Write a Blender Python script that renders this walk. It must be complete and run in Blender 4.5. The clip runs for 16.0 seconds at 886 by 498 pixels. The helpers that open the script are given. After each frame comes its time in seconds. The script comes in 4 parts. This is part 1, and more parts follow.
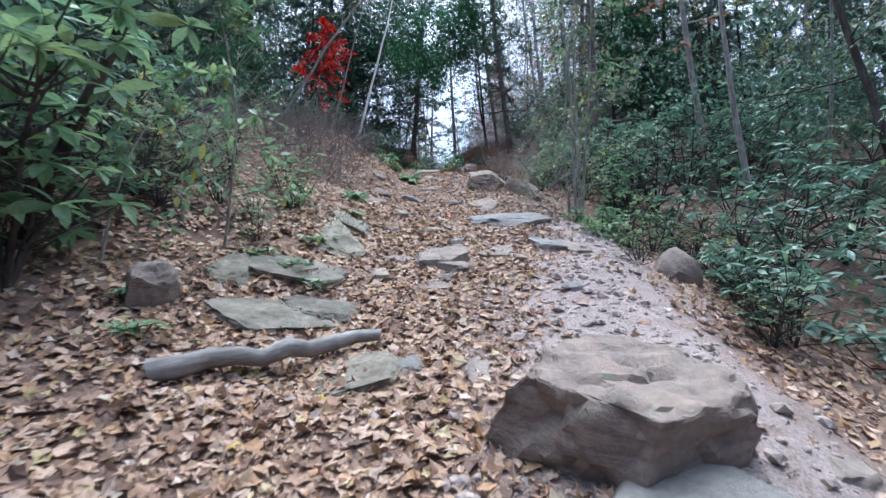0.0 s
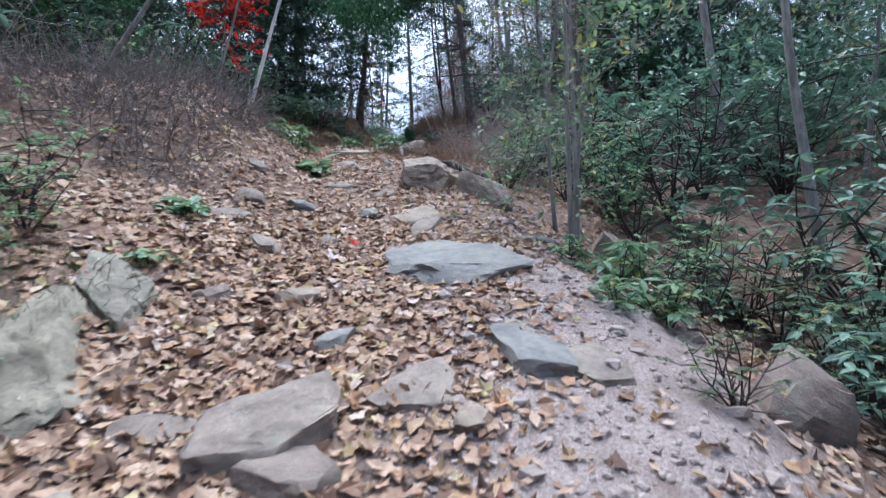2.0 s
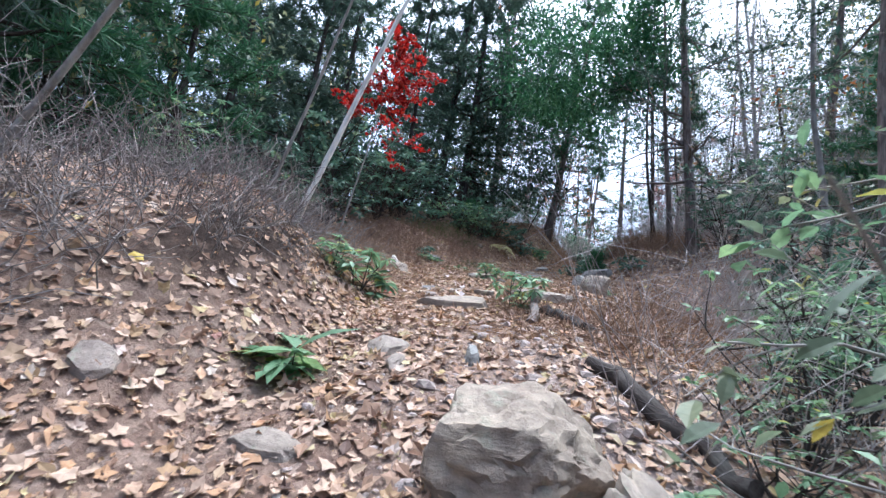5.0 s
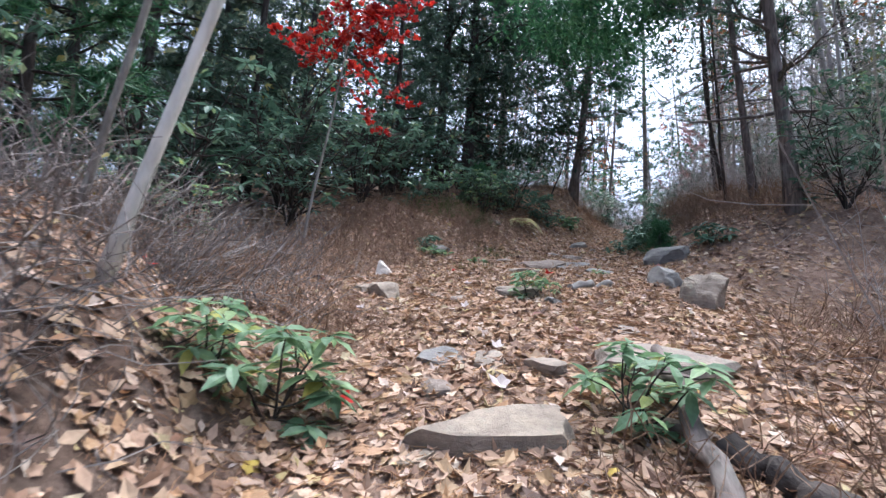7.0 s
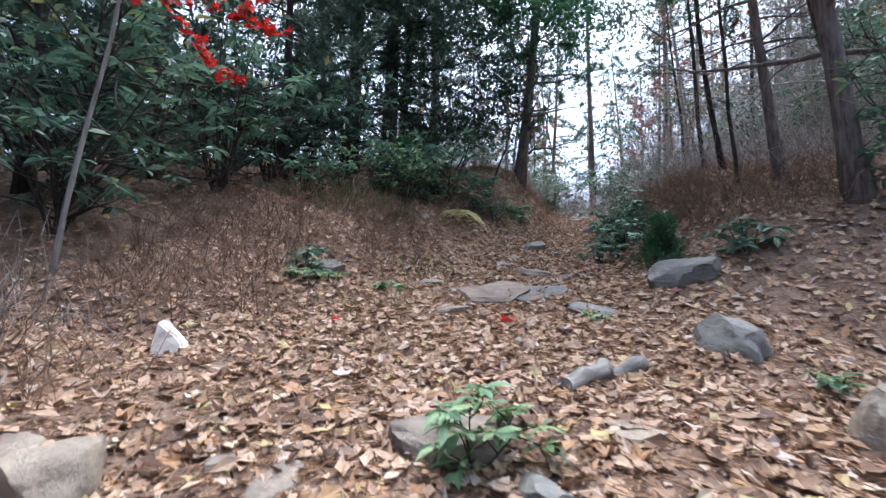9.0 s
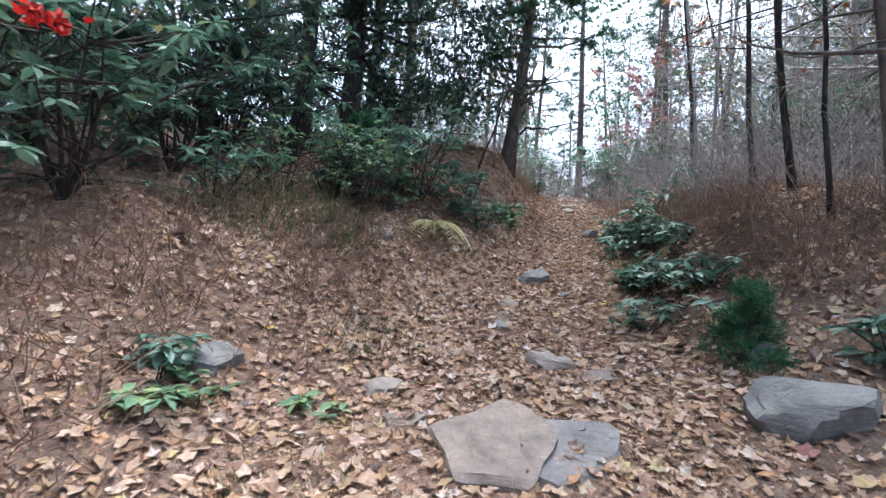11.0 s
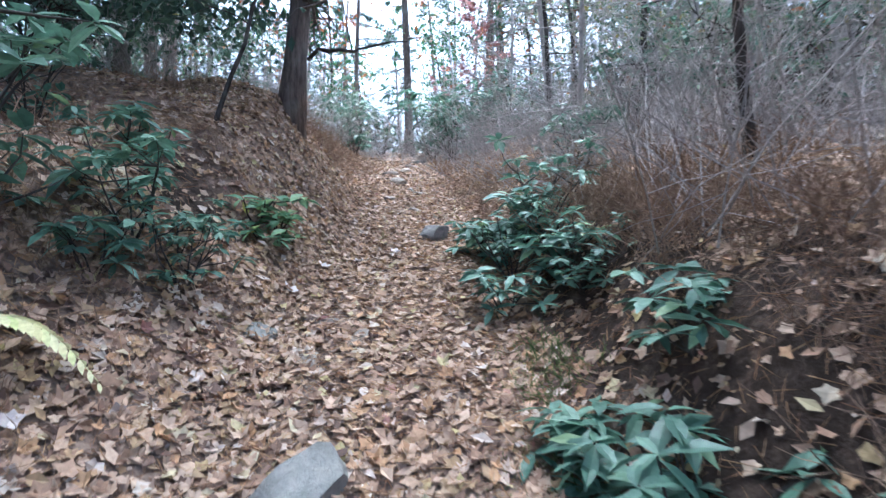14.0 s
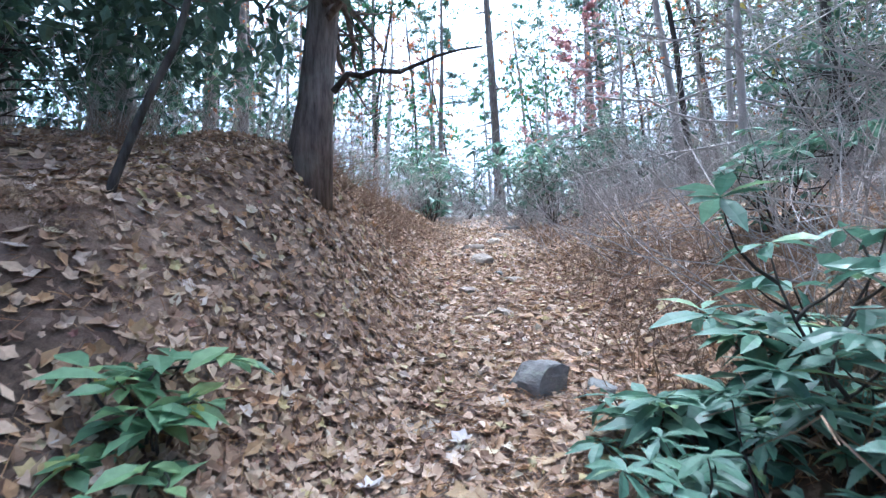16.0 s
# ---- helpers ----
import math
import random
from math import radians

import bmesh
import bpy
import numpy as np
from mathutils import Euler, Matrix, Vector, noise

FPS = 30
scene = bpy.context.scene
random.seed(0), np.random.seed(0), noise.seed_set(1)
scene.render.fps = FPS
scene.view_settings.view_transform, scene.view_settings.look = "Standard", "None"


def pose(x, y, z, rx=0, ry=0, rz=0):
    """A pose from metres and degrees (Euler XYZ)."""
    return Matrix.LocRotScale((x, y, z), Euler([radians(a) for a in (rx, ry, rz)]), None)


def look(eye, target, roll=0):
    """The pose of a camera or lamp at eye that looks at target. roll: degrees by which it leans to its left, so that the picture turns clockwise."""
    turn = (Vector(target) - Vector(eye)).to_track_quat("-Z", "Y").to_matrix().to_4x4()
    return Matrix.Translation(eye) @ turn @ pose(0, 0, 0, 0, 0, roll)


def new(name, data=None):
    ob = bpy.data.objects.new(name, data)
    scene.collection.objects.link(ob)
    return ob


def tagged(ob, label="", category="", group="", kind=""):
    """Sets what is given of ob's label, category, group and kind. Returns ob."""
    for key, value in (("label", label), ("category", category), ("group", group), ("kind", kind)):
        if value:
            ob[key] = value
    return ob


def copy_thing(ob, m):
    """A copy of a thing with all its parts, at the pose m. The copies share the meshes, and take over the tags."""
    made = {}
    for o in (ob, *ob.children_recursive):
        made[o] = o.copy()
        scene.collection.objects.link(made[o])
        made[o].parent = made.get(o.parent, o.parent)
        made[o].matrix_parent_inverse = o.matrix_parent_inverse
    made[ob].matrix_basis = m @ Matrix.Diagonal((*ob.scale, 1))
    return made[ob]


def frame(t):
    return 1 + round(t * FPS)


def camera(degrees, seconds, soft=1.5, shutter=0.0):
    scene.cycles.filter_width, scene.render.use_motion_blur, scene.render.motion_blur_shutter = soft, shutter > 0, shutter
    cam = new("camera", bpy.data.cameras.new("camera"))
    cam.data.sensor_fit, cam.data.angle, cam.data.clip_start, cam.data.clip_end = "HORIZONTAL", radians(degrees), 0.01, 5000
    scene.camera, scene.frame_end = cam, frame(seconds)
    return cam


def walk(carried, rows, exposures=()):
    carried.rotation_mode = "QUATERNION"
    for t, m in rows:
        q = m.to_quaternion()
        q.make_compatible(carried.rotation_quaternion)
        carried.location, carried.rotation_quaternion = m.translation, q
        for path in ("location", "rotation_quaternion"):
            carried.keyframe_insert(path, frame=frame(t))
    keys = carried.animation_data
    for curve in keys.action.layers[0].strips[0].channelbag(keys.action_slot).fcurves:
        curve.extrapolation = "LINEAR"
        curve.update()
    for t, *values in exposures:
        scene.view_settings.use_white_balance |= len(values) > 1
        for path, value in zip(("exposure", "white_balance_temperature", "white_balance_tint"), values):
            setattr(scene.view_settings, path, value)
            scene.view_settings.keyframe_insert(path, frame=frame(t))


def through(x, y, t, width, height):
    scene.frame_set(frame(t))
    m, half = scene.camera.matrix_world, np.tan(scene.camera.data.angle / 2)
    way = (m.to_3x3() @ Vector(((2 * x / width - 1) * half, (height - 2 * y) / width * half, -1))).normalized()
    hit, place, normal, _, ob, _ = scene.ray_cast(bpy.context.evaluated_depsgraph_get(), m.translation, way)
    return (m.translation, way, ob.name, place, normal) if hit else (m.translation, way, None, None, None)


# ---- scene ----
cam = camera(81.0, 16.0, soft=1.4, shutter=0.2)
PATH = [
    (0, (0.001, 0.0, 1.5), (0.058, 1.987, 1.722), -1.5),
    (0.5, (0.129, 0.844, 1.835), (0.24, 2.833, 2.013), -1.0),
    (1, (0.343, 1.632, 2.066), (0.275, 3.621, 2.258), -0.6),
    (1.5, (0.423, 2.458, 2.315), (0.414, 4.441, 2.576), -0.3),
    (2, (0.658, 3.26, 2.6), (0.858, 5.247, 2.702), -1.2),
    (2.5, (1.339, 4.095, 2.992), (1.372, 6.091, 3.122), -0.1),
    (3, (1.703, 4.796, 3.317), (1.438, 6.778, 3.375), 2.5),
    (3.5, (1.944, 5.34, 3.544), (1.614, 7.312, 3.595), -3.4),
    (4, (1.674, 6.102, 3.641), (1.069, 7.989, 3.912), 0.1),
    (4.5, (1.469, 6.719, 4.109), (0.991, 8.633, 4.436), 8.3),
    (4.7, (1.465, 7.011, 4.113), (0.906, 8.881, 4.551), 10.1),
    (6.8, (0.542, 9.918, 5.203), (-0.103, 11.79, 5.489), 5.3),
    (7, (0.478, 10.243, 5.239), (-0.133, 12.125, 5.532), 3.9),
    (7.5, (0.237, 11.159, 5.323), (-0.332, 13.067, 5.514), 2.1),
    (8, (0.091, 11.951, 5.569), (-0.435, 13.871, 5.758), 3.2),
    (8.5, (0.1, 12.796, 5.83), (-0.31, 14.735, 6.102), 3.8),
    (9, (-0.032, 13.424, 6.097), (-0.415, 15.372, 6.338), 1.6),
    (9.2, (-0.148, 13.643, 6.218), (-0.575, 15.582, 6.458), 0.1),
    (11.3, (-0.484, 15.933, 7.262), (-0.741, 17.916, 7.306), 3.8),
    (11.5, (-0.509, 16.222, 7.293), (-0.862, 18.19, 7.323), 0.9),
    (12, (-0.557, 17.075, 7.551), (-0.967, 19.026, 7.706), -6.6),
    (12.5, (-0.446, 18.019, 7.721), (-0.408, 20.014, 7.865), -5.9),
    (13, (-0.389, 18.732, 7.878), (-0.251, 20.727, 7.901), -5.4),
    (13.5, (-0.194, 19.399, 8.058), (0.291, 21.339, 8.018), 0.3),
    (14, (0.025, 19.996, 8.165), (0.381, 21.962, 8.078), -0.6),
    (14.5, (0.146, 20.857, 8.303), (0.249, 22.853, 8.253), -5.2),
    (15, (0.257, 21.382, 8.439), (0.601, 23.351, 8.381), -1.1),
    (15.5, (0.352, 22.179, 8.494), (0.401, 24.176, 8.601), -0.5),
    (16, (0.442, 22.73, 8.642), (0.438, 24.724, 8.793), -2.0),
]
walk(cam, [(t, look(eye, target, roll)) for t, eye, target, roll in PATH], exposures=[(0, 1.35, 4900, 1), (2.5, 1.33, 4900, 2), (4.5, 1.8, 4950, 1), (7, 1.72, 5250, 4), (9, 1.82, 5200, 3), (11.3, 2.33, 5200, 1), (12.5, 2.5, 4900, -1), (13.1, 2.75, 4850, 0), (14.3, 2.75, 4700, -2), (16, 2.85, 4600, -2)])

# ---- light ----
world = bpy.data.worlds.new("overcast_sky")
scene.world = world
world.use_nodes = True
wn = world.node_tree.nodes
sky = wn.new("ShaderNodeTexSky")
sky.sky_type, sky.sun_disc = "NISHITA", False
sky.sun_elevation, sky.sun_rotation = radians(72), radians(10)
sky.air_density, sky.dust_density, sky.ozone_density = 0.5, 9.0, 0.3
wn["Background"].inputs["Strength"].default_value = 0.15
world.node_tree.links.new(sky.outputs["Color"], wn["Background"].inputs["Color"])
sun = new("sun", bpy.data.lights.new("sun", "SUN"))
sun.data.energy, sun.data.angle, sun.data.color = 0.8, radians(80), (1.0, 0.98, 0.96)
sun.matrix_world = look((1.7, 9.6, 30), (0, 0, 0))


# ---- materials ----
def ramp(nt, stops, fac, mode="LINEAR"):
    node = nt.nodes.new("ShaderNodeValToRGB")
    node.color_ramp.interpolation = mode
    el = node.color_ramp.elements
    while len(el) < len(stops):
        el.new(0.5)
    for e, (p, c) in zip(el, stops):
        e.position, e.color = p, (*c, 1)
    nt.links.new(fac, node.inputs["Fac"])
    return node.outputs["Color"]


def noise_tex(nt, scale, detail=6.0, rough=0.6, vec=None, stretch=None):
    node = nt.nodes.new("ShaderNodeTexNoise")
    node.inputs["Scale"].default_value, node.inputs["Detail"].default_value, node.inputs["Roughness"].default_value = scale, detail, rough
    co = nt.nodes.new("ShaderNodeTexCoord").outputs["Object"] if vec is None else vec
    if stretch:
        m = nt.nodes.new("ShaderNodeMapping")
        m.inputs["Scale"].default_value = stretch
        nt.links.new(co, m.inputs["Vector"])
        co = m.outputs["Vector"]
    nt.links.new(co, node.inputs["Vector"])
    return node.outputs["Fac"]


def mixed(nt, a, b, fac, mode="MIX"):
    node = nt.nodes.new("ShaderNodeMix")
    node.data_type, node.blend_type = "RGBA", mode
    for sock, v in ((node.inputs[0], fac), (node.inputs[6], a), (node.inputs[7], b)):
        if isinstance(v, (int, float)):
            sock.default_value = v
        elif isinstance(v, tuple):
            sock.default_value = (*v, 1)
        else:
            nt.links.new(v, sock)
    return node.outputs[2]


def material(name, rough=0.8, spec=0.3):
    m = bpy.data.materials.new(name)
    m.use_nodes = True
    b = m.node_tree.nodes["Principled BSDF"]
    b.inputs["Roughness"].default_value, b.inputs["Specular IOR Level"].default_value = rough, spec
    return m, m.node_tree, b


def bumped(nt, b, fac, strength, dist):
    n = nt.nodes.new("ShaderNodeBump")
    n.inputs["Strength"].default_value, n.inputs["Distance"].default_value = strength, dist
    nt.links.new(fac, n.inputs["Height"])
    nt.links.new(n.outputs["Normal"], b.inputs["Normal"])


def leaf_material(name, stops, rough=0.55, through=0.25, spec=0.3):
    """A leaf: its colour differs from leaf to leaf, with blotches within one, and some light passes through it."""
    m, nt, b = material(name, rough, spec)
    geo = nt.nodes.new("ShaderNodeNewGeometry")
    col = ramp(nt, stops, geo.outputs["Random Per Island"])
    blot = noise_tex(nt, 40.0, 4.0)
    col = mixed(nt, col, ramp(nt, [(0.35, (0.55, 0.55, 0.55)), (0.7, (1.0, 1.0, 1.0))], blot), 0.6, "MULTIPLY")
    nt.links.new(col, b.inputs["Base Color"])
    tr = nt.nodes.new("ShaderNodeBsdfTranslucent")
    nt.links.new(col, tr.inputs["Color"])
    mix = nt.nodes.new("ShaderNodeMixShader")
    mix.inputs[0].default_value = through
    out = nt.nodes["Material Output"]
    nt.links.new(b.outputs[0], mix.inputs[1])
    nt.links.new(tr.outputs[0], mix.inputs[2])
    nt.links.new(mix.outputs[0], out.inputs["Surface"])
    return m


def bark_material(name, dark, light, scale=1.0, lichen=(0.35, 0.37, 0.33), amount=0.3):
    m, nt, b = material(name, 0.9, 0.15)
    ridges = noise_tex(nt, 22 * scale, 6, 0.65, stretch=(1, 1, 0.16))
    patch = noise_tex(nt, 3.0, 4)
    col = ramp(nt, [(0.3, dark), (0.68, light)], ridges)
    col = mixed(nt, col, lichen, ramp(nt, [(0.52, (0, 0, 0)), (0.72, (amount, amount, amount))], patch))
    nt.links.new(col, b.inputs["Base Color"])
    bumped(nt, b, ridges, 0.8, 0.02)
    return m


def rock_material(name, a, b_, c):
    m, nt, b = material(name, 0.85, 0.25)
    big, fine, grit = noise_tex(nt, 3.5, 5, 0.6), noise_tex(nt, 22, 8, 0.7), noise_tex(nt, 140, 3, 0.7)
    rnd = nt.nodes.new("ShaderNodeObjectInfo").outputs["Random"]
    col = ramp(nt, [(0.3, a), (0.5, b_), (0.72, c)], big)
    col = mixed(nt, col, ramp(nt, [(0.25, (0.55, 0.55, 0.55)), (0.75, (1.15, 1.12, 1.08))], fine), 0.75, "MULTIPLY")
    col = mixed(nt, col, ramp(nt, [(0.0, (0.78, 0.72, 0.72)), (0.5, (1, 1, 1)), (1.0, (1.12, 1.08, 0.98))], rnd), 0.8, "MULTIPLY")
    lich = noise_tex(nt, 9, 6, 0.7)
    col = mixed(nt, col, (0.26, 0.27, 0.2), ramp(nt, [(0.56, (0, 0, 0)), (0.66, (0.5, 0.5, 0.5))], lich))
    nt.links.new(col, b.inputs["Base Color"])
    h = nt.nodes.new("ShaderNodeMath")
    h.operation = "MULTIPLY_ADD"
    h.inputs[1].default_value = 0.35
    nt.links.new(grit, h.inputs[0])
    strata = noise_tex(nt, 9, 7, 0.65, stretch=(0.35, 0.5, 3.2))
    layers = nt.nodes.new("ShaderNodeMath")
    layers.operation = "ADD"
    nt.links.new(fine, layers.inputs[0])
    nt.links.new(strata, layers.inputs[1])
    nt.links.new(layers.outputs[0], h.inputs[2])
    col = mixed(nt, col, ramp(nt, [(0.34, (0.66, 0.63, 0.61)), (0.5, (1.0, 1.0, 1.0)), (0.7, (1.2, 1.17, 1.12))], strata), 0.7, "MULTIPLY")
    nt.links.new(col, b.inputs["Base Color"])
    bumped(nt, b, h.outputs[0], 0.65, 0.025)
    return m


ROCK = rock_material("weathered_sandstone", (0.2, 0.16, 0.138), (0.305, 0.258, 0.22), (0.38, 0.315, 0.25))
ROCK_GREY = rock_material("grey_slab_stone", (0.18, 0.173, 0.17), (0.245, 0.237, 0.23), (0.305, 0.283, 0.256))
ROCK_PALE = rock_material("pale_stone", (0.72, 0.64, 0.55), (0.84, 0.77, 0.68), (0.9, 0.84, 0.76))
ROCK_MOSSY = rock_material("lichen_covered_bedrock", (0.13, 0.12, 0.095), (0.22, 0.2, 0.165), (0.34, 0.315, 0.26))
GRAVEL = rock_material("pale_gravel", (0.36, 0.3, 0.275), (0.46, 0.395, 0.36), (0.55, 0.48, 0.44))
BARK_PINE = bark_material("pine_bark", (0.06, 0.048, 0.043), (0.24, 0.195, 0.175))
BARK_DARK = bark_material("dark_bark", (0.02, 0.016, 0.015), (0.085, 0.07, 0.062), amount=0.15)
BARK_GREY = bark_material("smooth_grey_bark", (0.13, 0.115, 0.103), (0.32, 0.295, 0.27), 0.8, (0.42, 0.42, 0.39), 0.6)
BARK_PALE = bark_material("pale_smooth_bark", (0.46, 0.42, 0.38), (0.7, 0.66, 0.61), 0.6, (0.74, 0.72, 0.68), 0.6)
TWIG = bark_material("dry_twigs", (0.11, 0.092, 0.085), (0.28, 0.245, 0.225), 1.0, (0.25, 0.22, 0.2), 0.4)
# Lighter twigs for bare woods and thickets: bright haze is painted into the colour.
TWIG_HAZED = bark_material("haze_lightened_twigs", (0.26, 0.225, 0.215), (0.46, 0.41, 0.39), 1.0, (0.4, 0.38, 0.35), 0.4)
TWIG_BROWN = bark_material("brown_dry_stalks", (0.14, 0.088, 0.06), (0.32, 0.215, 0.15), 1.0, (0.3, 0.22, 0.14), 0.4)
LITTER = leaf_material("fallen_leaves", [(0.0, (0.11, 0.065, 0.05)), (0.18, (0.28, 0.165, 0.105)), (0.38, (0.42, 0.275, 0.185)), (0.6, (0.54, 0.385, 0.28)),
                       (0.72, (0.36, 0.24, 0.13)), (0.82, (0.44, 0.25, 0.13)), (0.92, (0.56, 0.455, 0.39)), (0.97, (0.50, 0.40, 0.18)), (1.0, (0.30, 0.14, 0.12))], 0.7, 0.12)
NEEDLE_LITTER = leaf_material("fallen_pine_needles", [(0.0, (0.22, 0.11, 0.06)), (0.5, (0.40, 0.22, 0.11)), (1.0, (0.5, 0.32, 0.17))], 0.8, 0.05)
LEAF_RHODO = leaf_material("leathery_evergreen_leaves", [(0.0, (0.075, 0.14, 0.1)), (0.5, (0.125, 0.215, 0.15)), (0.9, (0.18, 0.28, 0.19)), (1.0, (0.25, 0.34, 0.14))], 0.42, 0.33, 0.42)
LEAF_GREEN = leaf_material("fresh_green_leaves", [(0.0, (0.12, 0.2, 0.11)), (0.6, (0.21, 0.33, 0.18)), (0.93, (0.3, 0.41, 0.18)), (1.0, (0.5, 0.4, 0.06))], 0.45, 0.42, 0.4)
LEAF_RED = leaf_material("scarlet_maple_leaves", [(0.0, (0.25, 0.01, 0.012)), (0.5, (0.55, 0.025, 0.02)), (0.9, (0.65, 0.06, 0.03)), (1.0, (0.55, 0.2, 0.2))], 0.5, 0.35)
LEAF_RUST = leaf_material("rusty_autumn_leaves", [(0.0, (0.16, 0.06, 0.03)), (0.5, (0.33, 0.12, 0.05)), (0.85, (0.5, 0.16, 0.05)), (1.0, (0.5, 0.34, 0.08))], 0.6, 0.35)
LEAF_PINK = leaf_material("faded_pink_leaves", [(0.0, (0.3, 0.13, 0.13)), (0.5, (0.45, 0.22, 0.22)), (1.0, (0.55, 0.33, 0.28))], 0.6, 0.4)
LEAF_DULL = leaf_material("dull_late_leaves", [(0.0, (0.1, 0.135, 0.085)), (0.5, (0.18, 0.22, 0.14)), (0.85, (0.27, 0.28, 0.15)), (1.0, (0.42, 0.33, 0.07))], 0.5, 0.42)
LEAF_FERN = leaf_material("yellowed_fern", [(0.0, (0.66, 0.6, 0.3)), (0.5, (0.76, 0.7, 0.42)), (1.0, (0.6, 0.64, 0.24))], 0.6, 0.35)
LEAF_YELLOW = leaf_material("yellow_leaves", [(0.0, (0.62, 0.42, 0.05)), (1.0, (0.68, 0.5, 0.12))], 0.6, 0.3)
LEAF_PALE = leaf_material("bleached_leaves", [(0.0, (0.55, 0.44, 0.4)), (1.0, (0.68, 0.6, 0.57))], 0.7, 0.15)
NEEDLES = leaf_material("pine_needles", [(0.0, (0.045, 0.075, 0.055)), (0.6, (0.08, 0.125, 0.09)), (1.0, (0.13, 0.185, 0.115))], 0.5, 0.36)
NEEDLES_SOFT = leaf_material("soft_green_needles", [(0.0, (0.03, 0.09, 0.04)), (0.6, (0.06, 0.16, 0.07)), (1.0, (0.11, 0.22, 0.09))], 0.5, 0.3)
MOSS = leaf_material("moss_and_grass", [(0.0, (0.06, 0.10, 0.025)), (1.0, (0.16, 0.2, 0.06))], 0.8, 0.2)


def ground_material():
    m, nt, b = material("forest_soil", 0.95, 0.1)
    co = nt.nodes.new("ShaderNodeTexCoord").outputs["Object"]
    big, mid, fine = noise_tex(nt, 0.5, 5, 0.6, co), noise_tex(nt, 5, 8, 0.7, co), noise_tex(nt, 60, 6, 0.75, co)
    vor = nt.nodes.new("ShaderNodeTexVoronoi")
    vor.inputs["Scale"].default_value = 15
    nt.links.new(co, vor.inputs["Vector"])
    soil = ramp(nt, [(0.3, (0.09, 0.064, 0.05)), (0.5, (0.18, 0.132, 0.104)), (0.7, (0.29, 0.225, 0.185))], mid)
    litter = ramp(nt, [(0.0, (0.13, 0.072, 0.055)), (0.4, (0.27, 0.172, 0.125)), (0.8, (0.40, 0.275, 0.21)), (1.0, (0.48, 0.36, 0.29))], vor.outputs["Color"])
    col = mixed(nt, soil, litter, ramp(nt, [(0.36, (0.1, 0.1, 0.1)), (0.6, (0.75, 0.75, 0.75))], big))
    sand = ramp(nt, [(0.3, (0.29, 0.225, 0.2)), (0.5, (0.4, 0.325, 0.295)), (0.7, (0.5, 0.42, 0.39))], fine)
    sep = nt.nodes.new("ShaderNodeAttribute")
    sep.attribute_name = "sand"
    wob = mixed(nt, sep.outputs["Color"], ramp(nt, [(0.3, (0.25, 0.25, 0.25)), (0.5, (1, 1, 1))], mid), 1.0, "MULTIPLY")
    col = mixed(nt, col, sand, wob)
    # Bare earth, near black: shade of undercut and hollow is painted into its colour.
    humus_shade = nt.nodes.new("ShaderNodeAttribute")
    humus_shade.attribute_name = "humus_shade"
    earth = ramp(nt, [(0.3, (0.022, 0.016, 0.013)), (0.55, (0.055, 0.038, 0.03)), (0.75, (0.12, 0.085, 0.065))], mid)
    col = mixed(nt, col, earth, mixed(nt, humus_shade.outputs["Color"], ramp(nt, [(0.3, (0.3, 0.3, 0.3)), (0.5, (1, 1, 1))], mid), 1.0, "MULTIPLY"))
    col = mixed(nt, col, ramp(nt, [(0.3, (0.55, 0.55, 0.55)), (0.7, (1.1, 1.1, 1.1))], fine), 0.8, "MULTIPLY")
    nt.links.new(col, b.inputs["Base Color"])
    h = nt.nodes.new("ShaderNodeMath")
    h.operation = "MULTIPLY_ADD"
    h.inputs[1].default_value = 0.4
    nt.links.new(fine, h.inputs[0])
    nt.links.new(mid, h.inputs[2])
    bumped(nt, b, h.outputs[0], 0.9, 0.05)
    return m


SOIL = ground_material()

